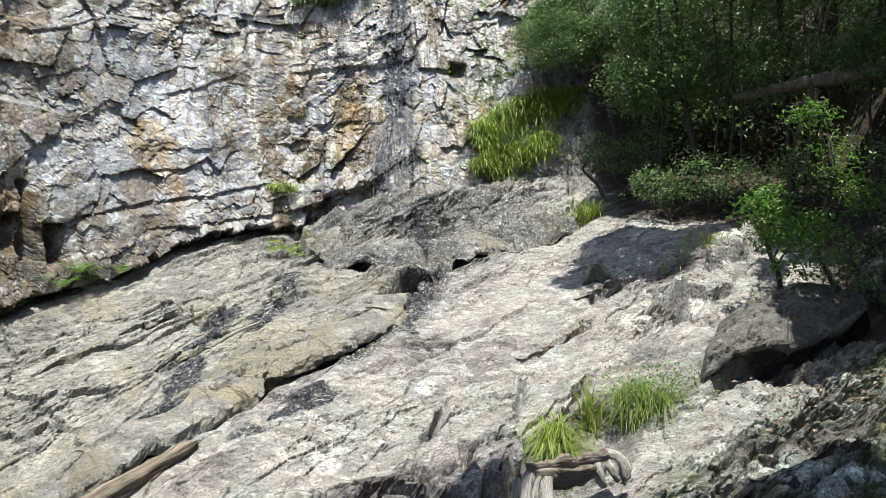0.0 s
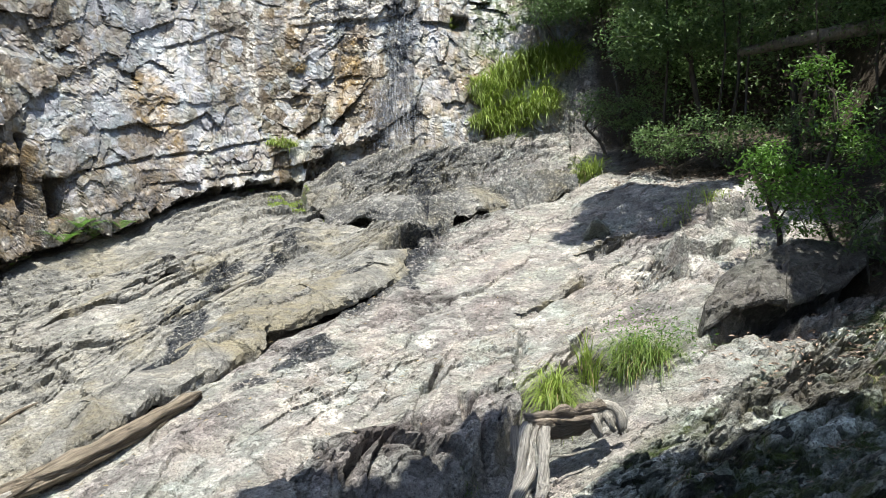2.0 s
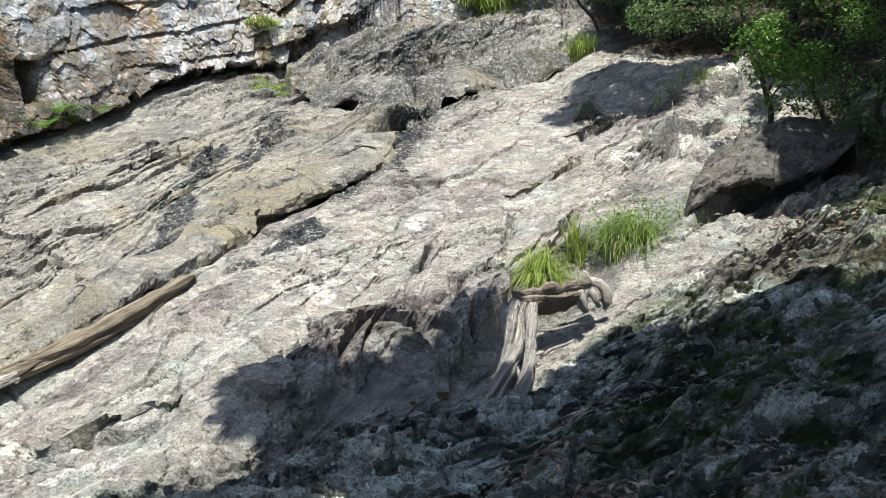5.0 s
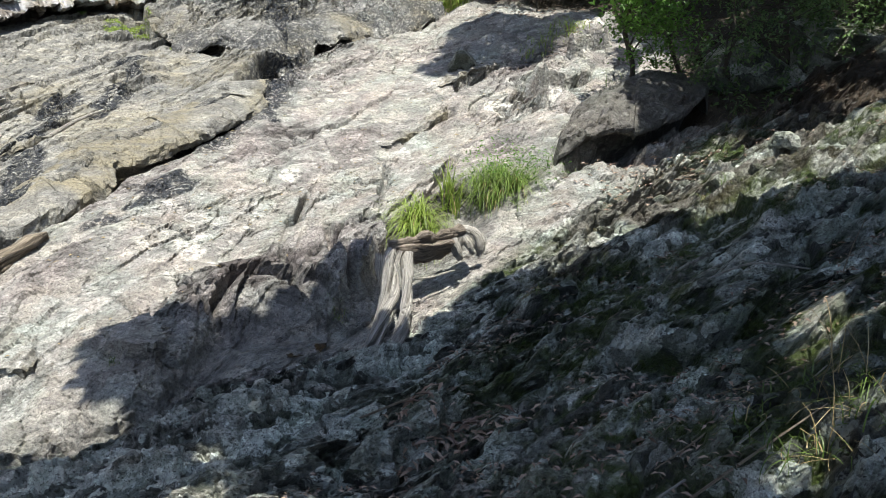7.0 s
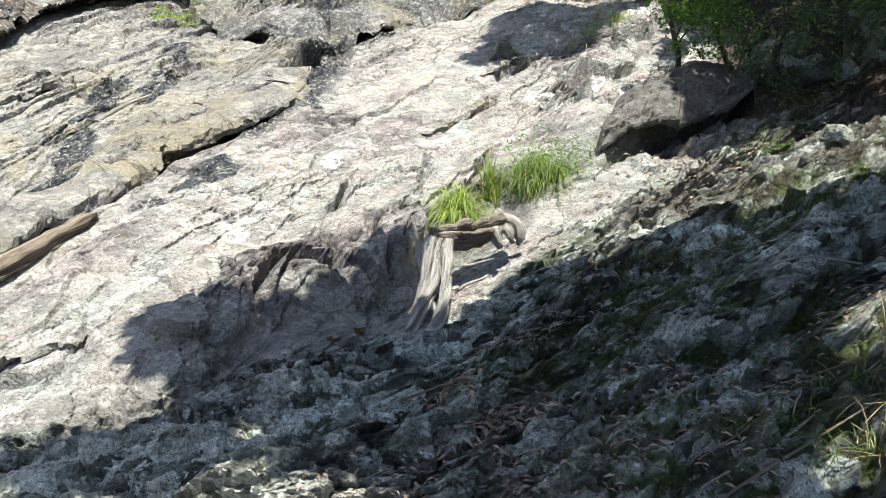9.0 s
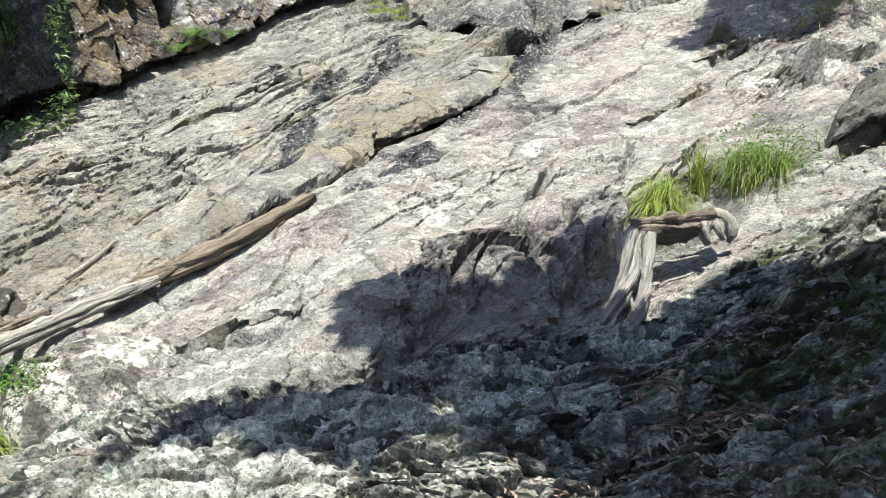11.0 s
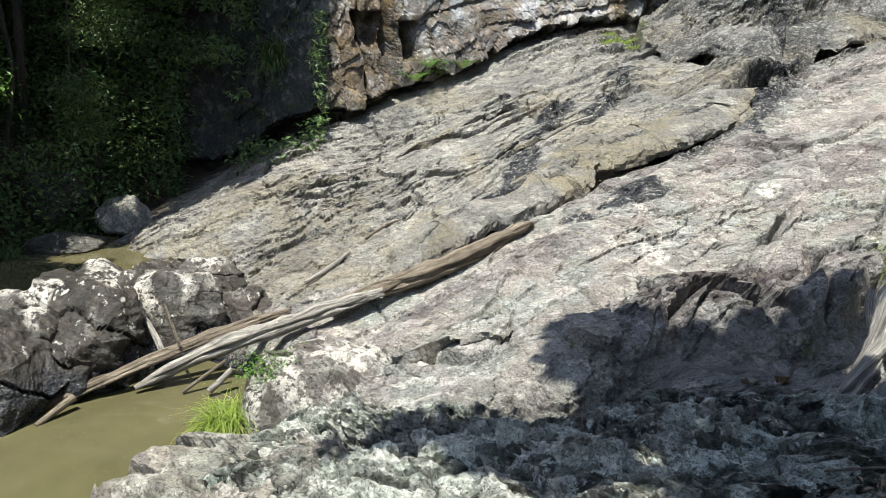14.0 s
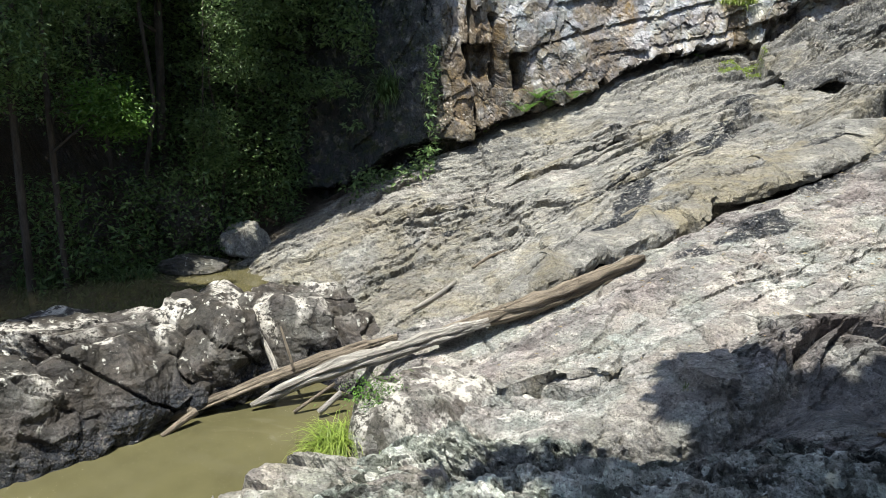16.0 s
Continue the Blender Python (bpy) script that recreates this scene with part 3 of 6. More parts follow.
def cliff_relief(s, z):
    """How far the face stands out, s metres along the foot and z up; strata fall to the left."""
    v = z + 0.22 * s + 0.15 * value_noise(s * 0.8, z * 0.8, 131)
    lean_s = s + 0.25 * v
    r1, j1 = blocks(lean_s / 1.1, v / 1.0, 101, 1.0)
    r2, j2 = blocks(lean_s / 0.38 + 0.3 * r1, v / 0.42, 107, 1.1)
    r3, j3 = blocks(s / 0.15, v / 0.13, 113, 1.2)
    worn = soft(fbm(s * 0.7, z * 0.7, 3, 125), -0.3, 0.5)
    out = 0.10 * r1 + (0.4 + 0.6 * worn) * (0.07 * r2 + 0.02 * r3) + 0.12 * fbm(s * 0.35, z * 0.35, 3, 121) + 0.012 * fbm(s * 3, z * 3, 3, 123) + 0.007 * value_noise(s * 28, z * 28, 129)
    out = out - 0.05 * (1 - soft(j1, 0, 0.02)) * soft(value_noise(s * 0.9, z * 0.9, 127), 0.0, 0.4) - 0.02 * worn * (1 - soft(j2, 0, 0.05))
    for (s0, z0), (s1, z1), lip in LEDGES:
        k = (s - s0) / (s1 - s0)
        d = flat_z(z) - (z0 + (z1 - z0) * k) + 0.05 * value_noise(s * 2.2, z * 0.2, 137)
        on = soft(k, -0.03, 0.05) * soft(k, 1.03, 0.95)
        out = out + on * lip * 0.45 * (0.8 * soft(d, -0.02, 0.04) * (1 - soft(d, 0.1, 0.9)) - soft(d, -0.16, -0.05) * (1 - soft(d, -0.03, 0.02)))
    zf = flat_z(z)
    for s0, s1, z0, z1, deep in HOLLOWS:
        ws = s + 0.10 * value_noise(s * 3, z * 3, 139)
        out = out - deep * soft(ws, s0 - 0.06, s0 + 0.06) * soft(ws, s1 + 0.06, s1 - 0.06) * soft(zf, z0 - 0.15, z0 + 0.05) * soft(zf, z1 + 0.06, z1 - 0.06)
    return out


def cliff_at(s, z):
    cx, cy, nx, ny = cliff_frame(s)
    base = height(cx + 0.3 * nx, cy + 0.3 * ny, False)
    up = z - base
    # undercut along the foot
    lip = 0.42 + 0.14 * value_noise(s * 0.9, 0 * s, 141)
    hollow = soft(up, lip, lip - 0.1) * (0.6 + 0.35 * value_noise(s * 0.5, 0 * s, 143)) * soft(s, 13.0, 13.8)
    out = cliff_relief(s, z) - LEAN * up - hollow
    return cx + nx * out, cy + ny * out


cs = np.concatenate([np.arange(2.0, 25.0, 0.03), np.arange(25.0, reach[-1], 0.15)])
cz = np.concatenate([np.arange(-0.6, 9.6, 0.03), np.arange(9.7, 18, 0.3)])
CS, CZ = np.meshgrid(cs, cz)
jitter = np.random.default_rng(4).uniform(-0.012, 0.012, (2,) + CS.shape)
CS, CZ = CS + jitter[0], CZ + jitter[1]
CX, CY = cliff_at(CS, CZ)
CF = flat_z(CZ)
cliff_out = cliff_relief(CS, CZ)
hang = np.where((CS > 3) & (CS < 24), 0.55 * np.clip(cliff_out - blurred(cliff_out, 9), -0.1, 0.1), 0.0)
fall = soft(np.abs(CS - 12.9), 0.9, 0.3) * soft(CF, 6.3, 5.4) + soft(np.abs(CS - 12.9), 0.35, 0.1) * soft(CF, 5.0, 6.0)
sheet = np.clip(fall, 0, 1) * soft(0.5 + 0.5 * fbm(CS * 4, CZ * 0.7, 3, 151), 0.15, 0.6)
seeps = 0.8 * soft(fbm(CS * 1.4, CZ * 0.4, 4, 157), -0.1, 0.45) * soft(CS, 10.0, 12.0) * (1 - 0.6 * soft(CS, 14.5, 16.5))
wet_shade_c = np.maximum(sheet, seeps * 0.85)
foot_c = soft(CF + 0.5 * fbm(CS * 1.2, CZ * 1.2, 3, 169), 4.3, 3.5) * soft(CS, 16.0, 18.0)
# beyond 20.9 m the wet colour is shade painted onto the left wall
wet_shade_c = np.maximum.reduce([wet_shade_c, 0.8 * soft(CS, 20.9, 21.6), 0.55 * foot_c])


def spot(s, z, rs, rz):
    d = np.hypot((CS - s) / rs, (CF - z) / rz) + 0.35 * fbm(CS * 2.5, CZ * 2.5, 3, 167)
    return soft(d, 1.15, 0.7)


ochre_c = np.maximum.reduce([0.75 * foot_c, 0.6 * soft(fbm(CS * 0.8, CZ * 0.7, 4, 163), 0.15, 0.7), spot(17.6, 5.35, 0.35, 0.55), spot(14.1, 6.2, 0.38, 0.8), spot(20.9, 3.3, 0.4, 0.9), spot(17.3, 4.7, 0.2, 0.5)])
streak = soft(np.abs(CS - 15.68 + 0.05 * fbm(CZ * 1.2, CS * 0, 2, 171)), 0.12, 0.04) * soft(CF, 5.2, 5.7) * soft(0.5 + 0.5 * fbm(CS * 8, CZ * 0.8, 3, 173), 0.1, 0.5)
v_ = CZ + 0.22 * CS + 0.15 * value_noise(CS * 0.8, CZ * 0.8, 131)
r_, _, id1 = blocks((CS + 0.25 * v_) / 1.1, v_ / 1.0, 101, 1.0, True)
_, _, id2 = blocks((CS + 0.25 * v_) / 0.38 + 0.3 * r_, v_ / 0.42, 107, 1.1, True)
hue_c = np.clip(0.5 + 0.25 * (id1 - 0.5) + 0.4 * (id2 - 0.5) + 0.65 * fbm(CS * 1.0, CZ * 0.45, 4, 191), 0, 1)
# pale streak stain, and white patches painted in for glare on wet rock
pale_c = np.maximum.reduce([streak, 0.6 * spot(14.3, 7.45, 0.8, 0.32), 0.6 * spot(13.3, 7.6, 0.6, 0.25), 0.3 * spot(18.2, 5.5, 0.2, 0.4), 0.22 * soft(fbm(CS * 2.2, CZ * 0.4, 4, 177), 0.45, 0.9)])
# moss on the right and foot; past 20.9 m moss and soil paint in shade
moss_shade_c = np.clip(soft(fbm(CS * 1.3, CZ * 1.3, 3, 181), 0.35, 0.8) * soft(CS, 12.0, 10.5) + soft(CZ, 2.6, 1.6) * soft(CS, 19, 20.5) + soft(CS, 20.9, 21.8), 0, 1)
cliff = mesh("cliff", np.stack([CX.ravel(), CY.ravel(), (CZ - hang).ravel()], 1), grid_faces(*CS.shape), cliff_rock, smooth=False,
             attrs=dict(wet=wet_shade_c, ochre=ochre_c, moss=moss_shade_c, lichen=0 * CS + 0.12, pale=pale_c, blue=0 * CS, soil=0.25 * soft(CS, 20.8, 21.5), hue=hue_c))
tagged(cliff, "fractured blue-grey and ochre rock cliff with wet seeps", "cliff", kind="structure")

# ---- more materials ----
def plain_material(name, dark, light, scale=8.0, rough=0.7, stretch=None, bump_by=0.4, distance=0.01, coords="Object"):
    m, t, b = material(name, rough)
    pos = t.nodes.new("ShaderNodeNewGeometry").outputs["Position"] if coords == "Position" else t.nodes.new("ShaderNodeTexCoord").outputs[coords]
    a = noise_node(t, pos, scale, 7, 0.65, stretch)
    c = noise_node(t, pos, scale * 6, 4, 0.6, stretch)
    col = ramp(t, a, (0.3, dark), (0.7, light))
    col = mix(t, 0.6, col, ramp(t, c, (0.35, 0.5), (0.65, 1.3)), "MULTIPLY")
    t.links.new(col, b.inputs["Base Color"])
    n = bump(t, b, a, bump_by, distance * 2)
    bump(t, b, c, bump_by, distance, n)
    return m


def leaf_material(name, dark, light, through_by=0.35, rough=0.45):
    m, t, b = material(name, rough)
    geo = t.nodes.new("ShaderNodeNewGeometry")
    pos = geo.outputs["Position"]
    col = ramp(t, geo.outputs["Random Per Island"], (0.0, dark), (1.0, light))
    col = mix(t, 0.5, col, ramp(t, noise_node(t, pos, 1.2, 3, 0.5), (0.35, 0.55), (0.65, 1.3)), "MULTIPLY")
    t.links.new(col, b.inputs["Base Color"])
    thin = t.nodes.new("ShaderNodeBsdfTranslucent")
    t.links.new(col, thin.inputs["Color"])
    both = t.nodes.new("ShaderNodeMixShader")
    both.inputs["Fac"].default_value = through_by
    t.links.new(b.outputs["BSDF"], both.inputs[1])
    t.links.new(thin.outputs["BSDF"], both.inputs[2])
    t.links.new(both.outputs["Shader"], t.nodes["Material Output"].inputs["Surface"])
    return m


bark = plain_material("bark", (0.03, 0.026, 0.022), (0.10, 0.082, 0.065), 5, 0.9, ((0, 0, 0), (3, 3, 0.5)), 0.7, 0.02)
pale_bark = plain_material("pale_bark", (0.10, 0.09, 0.075), (0.28, 0.25, 0.20), 5, 0.9, ((0, 0, 0), (3, 3, 0.5)), 0.7, 0.02)
bleached = plain_material("bleached_wood", (0.12, 0.11, 0.095), (0.78, 0.74, 0.67), 3.5, 0.85, ((0, 0, 0), (3.2, 0.5, 1)), 1.0, 0.03, "UV")
brown_wood = plain_material("brown_wood", (0.07, 0.052, 0.036), (0.50, 0.42, 0.32), 3.5, 0.85, ((0, 0, 0), (3.2, 0.5, 1)), 1.0, 0.03, "UV")
stump_wood = plain_material("stump_wood", (0.085, 0.07, 0.058), (0.88, 0.84, 0.78), 5.0, 0.85, ((0, 0, 0), (4.5, 0.5, 1)), 1.0, 0.03, "UV")
trunk_wood = plain_material("trunk_wood", (0.035, 0.024, 0.017), (0.50, 0.42, 0.34), 5.0, 0.85, ((0, 0, 0), (4.5, 0.5, 1)), 1.0, 0.03, "UV")
forest_leaf = leaf_material("forest_leaf", (0.04, 0.085, 0.026), (0.20, 0.31, 0.11), 0.34, 0.45)
light_leaf = leaf_material("light_leaf", (0.06, 0.14, 0.02), (0.14, 0.28, 0.05), 0.45)
grass_leaf = leaf_material("grass_leaf", (0.14, 0.22, 0.03), (0.36, 0.46, 0.10), 0.4)
clump_leaf = leaf_material("clump_leaf", (0.07, 0.12, 0.02), (0.24, 0.34, 0.08), 0.35)
sprig_leaf = leaf_material("sprig_leaf", (0.05, 0.09, 0.015), (0.13, 0.2, 0.04), 0.35)
dry_leaf = leaf_material("dry_leaf", (0.10, 0.06, 0.042), (0.46, 0.35, 0.28), 0.15, 0.6)
straw = leaf_material("straw", (0.22, 0.16, 0.07), (0.45, 0.36, 0.2), 0.25, 0.7)


# ---- builders ----
def foliage_tag(ob):
    return tagged(ob, kind="stuff")


def tube(points, radii, sides=10, rough=0.0, seed=0, twist=0.0, flute=0.0):
    """A bent tapered tube as vertices, quads and uv (round, along)."""
    pts = np.asarray(points, float)
    d = np.r_[0, np.cumsum(np.linalg.norm(np.diff(pts, axis=0), axis=1))]
    n = max(4, int(d[-1] / (0.05 if d[-1] < 3 else 0.08)))
    n = min(n, 90)
    s = np.linspace(0, d[-1], n)
    # rounded interpolation
    c = np.stack([np.interp(s, d, pts[:, k]) for k in range(3)], 1)
    for _ in range(3):
        c[1:-1] = 0.25 * c[:-2] + 0.5 * c[1:-1] + 0.25 * c[2:]
    r = np.interp(s, d, radii)
    tan = np.gradient(c, axis=0)
    tan /= np.linalg.norm(tan, axis=1)[:, None] + 1e-9
    ref = np.array([0.31, 0.17, 0.93]) if abs(tan[0, 2]) < 0.85 else np.array([1.0, 0.1, 0.05])
    u = np.cross(tan, ref)
    u /= np.linalg.norm(u, axis=1)[:, None]
    v = np.cross(tan, u)
    a = np.linspace(0, 2 * np.pi, sides, endpoint=False)[None] + twist * s[:, None]
    aa = np.linspace(0, 6.0, sides, endpoint=False)[None] + 0 * s[:, None]
    rr = r[:, None] * (1 + flute * value_noise(aa * 1.5 + seed, s[:, None] * 0.5, seed) + rough * value_noise(aa + 3.1 * seed, s[:, None] * 7, seed + 5) - 0.8 * flute * np.abs(value_noise(aa * 3.3 + 2.0 * seed + 0.6 * s[:, None], s[:, None] * 1.1, seed + 6)) ** 2)
    p = c[:, None] + rr[..., None] * (np.cos(a)[..., None] * u[:, None] + np.sin(a)[..., None] * v[:, None])
    verts = np.concatenate([p.reshape(-1, 3), c[:1], c[-1:]])
    faces = []
    i = np.arange(n - 1)[:, None] * sides
    j = np.arange(sides)[None]
    q = np.stack([i + j, i + (j + 1) % sides, i + sides + (j + 1) % sides, i + sides + j], -1).reshape(-1, 4)
    j = np.arange(sides)
    cap0 = np.stack([0 * j + n * sides, (j + 1) % sides, j, j], 1)
    cap1 = np.stack([0 * j + n * sides + 1, (n - 1) * sides + j, (n - 1) * sides + (j + 1) % sides, (n - 1) * sides + (j + 1) % sides], 1)
    uv = np.concatenate([np.stack([aa / 6.0 + 0 * s[:, None], s[:, None] + 0 * aa], -1).reshape(-1, 2), [[0, 0], [0, s[-1]]]])
    return verts, q, np.concatenate([cap0, cap1])[:, :3], uv


def strands_of_wood(points, radii, count, seed, twist=0.0, rough=0.45, sides=11):
    """Weathered wood: tapered strands side by side round a bent line, as tubes."""
    rng = np.random.default_rng(seed)
    pts = np.asarray(points, float)
    d = np.r_[0, np.cumsum(np.linalg.norm(np.diff(pts, axis=0), axis=1))]
    s = np.linspace(0, d[-1], 16)
    c = np.stack([np.interp(s, d, pts[:, k]) for k in range(3)], 1)
    for _ in range(2):
        c[1:-1] = 0.25 * c[:-2] + 0.5 * c[1:-1] + 0.25 * c[2:]
    r = np.interp(s, d, radii)
    tan = np.gradient(c, axis=0)
    tan /= np.linalg.norm(tan, axis=1)[:, None]
    u = np.cross(tan, [0.31, 0.17, 0.93] if abs(tan[8, 2]) < 0.85 else [1.0, 0.1, 0.05])
    u /= np.linalg.norm(u, axis=1)[:, None]
    w = np.cross(tan, u)
    out = [tube(c, 0.82 * r, sides + 5, rough, seed, twist, 0.5)]
    for k in range(count):
        a = 2 * np.pi * (k + rng.uniform(-0.25, 0.25)) / count + twist * s + 0.35 * np.cumsum(rng.normal(0, 0.4, len(s)))
        off = r * rng.uniform(0.5, 0.8)
        p = c + (off * np.cos(a))[:, None] * u + (off * np.sin(a))[:, None] * w
        i0, i1 = int(rng.integers(0, 3)), len(s) - int(rng.integers(0, 4))
        thick = rng.uniform(0.22, 0.62) * r * (1 + 0.3 * rng.normal(0, 1, len(s)))
        thick = np.clip(thick, 0.004, None)
        thick[i1 - 1] *= 0.3
        out.append(tube(p[i0:i1], thick[i0:i1], sides, rough, seed + 3 + k, 0.0, 0.6))
    return out


def tube_part(name, tubes, mat, parent=None):
    """One mesh out of several tubes."""
    bm_v, quads, tris, uvs, base = [], [], [], [], 0
    for v, q, c, uv in tubes:
        bm_v.append(v), quads.append(q + base), tris.append(c + base), uvs.append(uv)
        base += len(v)
    v, q, c, uv = (np.concatenate(k) for k in (bm_v, quads, tris, uvs))
    me = bpy.data.meshes.new(name)
    me.from_pydata(v.tolist(), [], q.tolist() + c.tolist())
    layer = me.uv_layers.new(name="UVMap")
    idx = np.empty(len(me.loops), np.int32)
    me.loops.foreach_get("vertex_index", idx)
    layer.data.foreach_set("uv", uv[idx].astype(np.float32).ravel())
    me.polygons.foreach_set("use_smooth", np.ones(len(me.polygons), bool))
    me.materials.append(mat)
    ob = new(name, me)
    if parent:
        ob.parent = parent
    return ob


def leaf_mesh(name, at, size, mat, rng, parent=None, droop=0.2, slim=0.42, flat=0.0):
    """Folded leaves: at n places, each a base, two sides and a tip."""
    n = len(at)
    size = size * rng.uniform(0.6, 1.3, n)[:, None]
    az, el = rng.uniform(0, 2 * np.pi, n), rng.normal(-droop, 0.5 * (1 - flat), n)
    d = np.stack([np.cos(az) * np.cos(el), np.sin(az) * np.cos(el), np.sin(el)], 1)
    up = np.stack([rng.normal(0, 0.45 * (1 - flat) + 0.1, n), rng.normal(0, 0.45 * (1 - flat) + 0.1, n), np.ones(n)], 1)
    w = np.cross(d, up)
    w /= np.linalg.norm(w, axis=1)[:, None] + 1e-9
    nrm = np.cross(w, d)
    fold = 0.12 * size * nrm
    mid = at + 0.45 * size * d
    v = np.stack([at, mid + slim / 2 * size * w + fold, at + size * d - 0.1 * size * nrm, mid - slim / 2 * size * w + fold, mid], 1).reshape(-1, 3)
    k = np.arange(n)[:, None] * 5
    f = np.concatenate([k + [[0, 4, 1]], k + [[1, 4, 2]], k + [[0, 3, 4]], k + [[3, 2, 4]]])
    return mesh(name, v, f, mat, parent, smooth=False)


def blade_mesh(name, roots, lengths, mat, rng, parent=None, width=0.012, lean=0.5, sag=0.9):
    """Arching grass blades of five steps."""
    n = len(roots)
    az = rng.uniform(0, 2 * np.pi, n)
    out = np.stack([np.cos(az), np.sin(az), 0 * az], 1)
    tilt = np.abs(rng.normal(0, lean, n))[:, None]
    steps = np.linspace(0, 1, 6)
    side = np.stack([-np.sin(az), np.cos(az), 0 * az], 1)
    rows = []
    L = lengths[:, None]
    for q in steps:
        ang = tilt + sag * q * q * rng.uniform(0.7, 1.2, n)[:, None]
        c = roots + L * q * (np.sin(ang) * out + np.cos(ang) * np.array([0, 0, 1]))
        w = width * (1 - q ** 2) * (0.6 + 0.4 * q) + 0.0008
        rows += [c - w * side, c + w * side]
    v = np.stack(rows, 1).reshape(-1, 3)
    k = np.arange(n)[:, None] * 12
    f = np.concatenate([k + [[2 * i, 2 * i + 1, 2 * i + 3, 2 * i + 2]] for i in range(5)])
    return mesh(name, v, f, mat, parent, smooth=True)


def holder(name, x, y, z):
    ob = new(name)
    ob.matrix_world = pose(x, y, z)
    return ob


def local(parent, pts):
    return np.asarray(pts, float) - np.array(parent.location)


def clumps(rng, blobs, per_blob, leaves, spread_by):
    """Leaf places: twig ends in each blob (x, y, z, r), and leaves round every twig end."""
    out = []
    for x, y, z, r in blobs:
        d = rng.normal(0, 1, (per_blob, 3))
        d /= np.linalg.norm(d, axis=1)[:, None]
        c = np.array([x, y, z]) + d * (r * rng.uniform(0.35, 1.0, per_blob) ** 0.6)[:, None] * [1, 1, 0.8]
        out.append((c[:, None] + rng.normal(0, spread_by, (per_blob, leaves, 3)) * [1, 1, 0.6]).reshape(-1, 3))
    return np.concatenate(out)


def tree(name, label, x, y, top, trunk_r, blobs, leaf, leaf_mat, wood, seed, per_blob=60, leaves=22, spread_by=0.14, lean=(0, 0), group="", base=None, droop=0.2, slim=0.42):
    rng = np.random.default_rng(seed)
    z = ground_z(x, y) - 0.05 if base is None else base
    ob = holder(name, x, y, z)
    tagged(ob, label, name.replace("_", " "), group)
    h = top - z
    mids = [(0, 0, 0), (0.25 * lean[0] + rng.normal(0, 0.12), 0.25 * lean[1] + rng.normal(0, 0.08), 0.3 * h), (0.6 * lean[0] + rng.normal(0, 0.10), 0.6 * lean[1] + rng.normal(0, 0.12), 0.65 * h), (lean[0], lean[1], h)]
    wood_tubes = [tube(mids, [trunk_r * 1.25, trunk_r, trunk_r * 0.8, trunk_r * 0.35], 10, 0.10, seed, 0.3, 0.25)]
    for bx, by, bz, r in blobs:
        e = local(ob, [(bx, by, bz)])[0]
        q = np.clip((e[2] - 0.5 * np.hypot(*(e[:2] - np.array(lean) * 0.5))) / h, 0.25, 0.95)
        s = np.array([np.interp(q, [0, 0.3, 0.65, 1], [m[k] for m in mids]) for k in range(3)])
        mid = 0.5 * (s + e) + rng.normal(0, 0.12, 3) + [0, 0, 0.12]
        wood_tubes.append(tube([s, mid, e], [trunk_r * 0.45, trunk_r * 0.3, trunk_r * 0.12], 6, 0.1, seed + 1))
        for _ in range(3):
            t = e + rng.normal(0, 0.55 * r, 3)
            wood_tubes.append(tube([mid, 0.4 * mid + 0.6 * t + rng.normal(0, 0.06, 3), t], [trunk_r * 0.22, trunk_r * 0.14, 0.006], 5, 0.1, seed + 2))
    tube_part("trunk", wood_tubes, wood, ob)
    at = clumps(rng, [tuple(local(ob, [b[:3]])[0]) + (b[3],) for b in blobs], per_blob, leaves, spread_by)
    foliage_tag(leaf_mesh("crown", at, leaf, leaf_mat, rng, ob, droop, slim))
    return ob


def grass_clump(label, x, y, radius, length, blades, seed, z=None, mat=None, width=0.010, lean=0.5, sag=0.9, name="grass_clump", category="grass", group="grass clumps"):
    rng = np.random.default_rng(seed)
    z = ground_z(x, y) - 0.02 if z is None else z
    ob = holder(name, x, y, z)
    a, r = rng.uniform(0, 2 * np.pi, blades), radius * np.sqrt(rng.uniform(0, 1, blades))
    roots = np.stack([r * np.cos(a), r * np.sin(a), 0 * a], 1)
    if z is None or radius > 0.05:
        roots[:, 2] = np.clip(height(roots[:, 0] + x, roots[:, 1] + y) - z, -0.12, 0.12) if z is not None else 0
    foliage_tag(blade_mesh("foliage", roots, length * rng.uniform(0.55, 1.1, blades), mat or grass_leaf, rng, ob, width, lean, sag))
    n = max(12, blades // 6)
    foliage_tag(blade_mesh("dry_foliage", roots[:n] * 0.9, length * rng.uniform(0.3, 0.7, n), straw, rng, ob, width * 0.9, lean * 1.5, sag * 1.3))
    return tagged(ob, label, category, group)


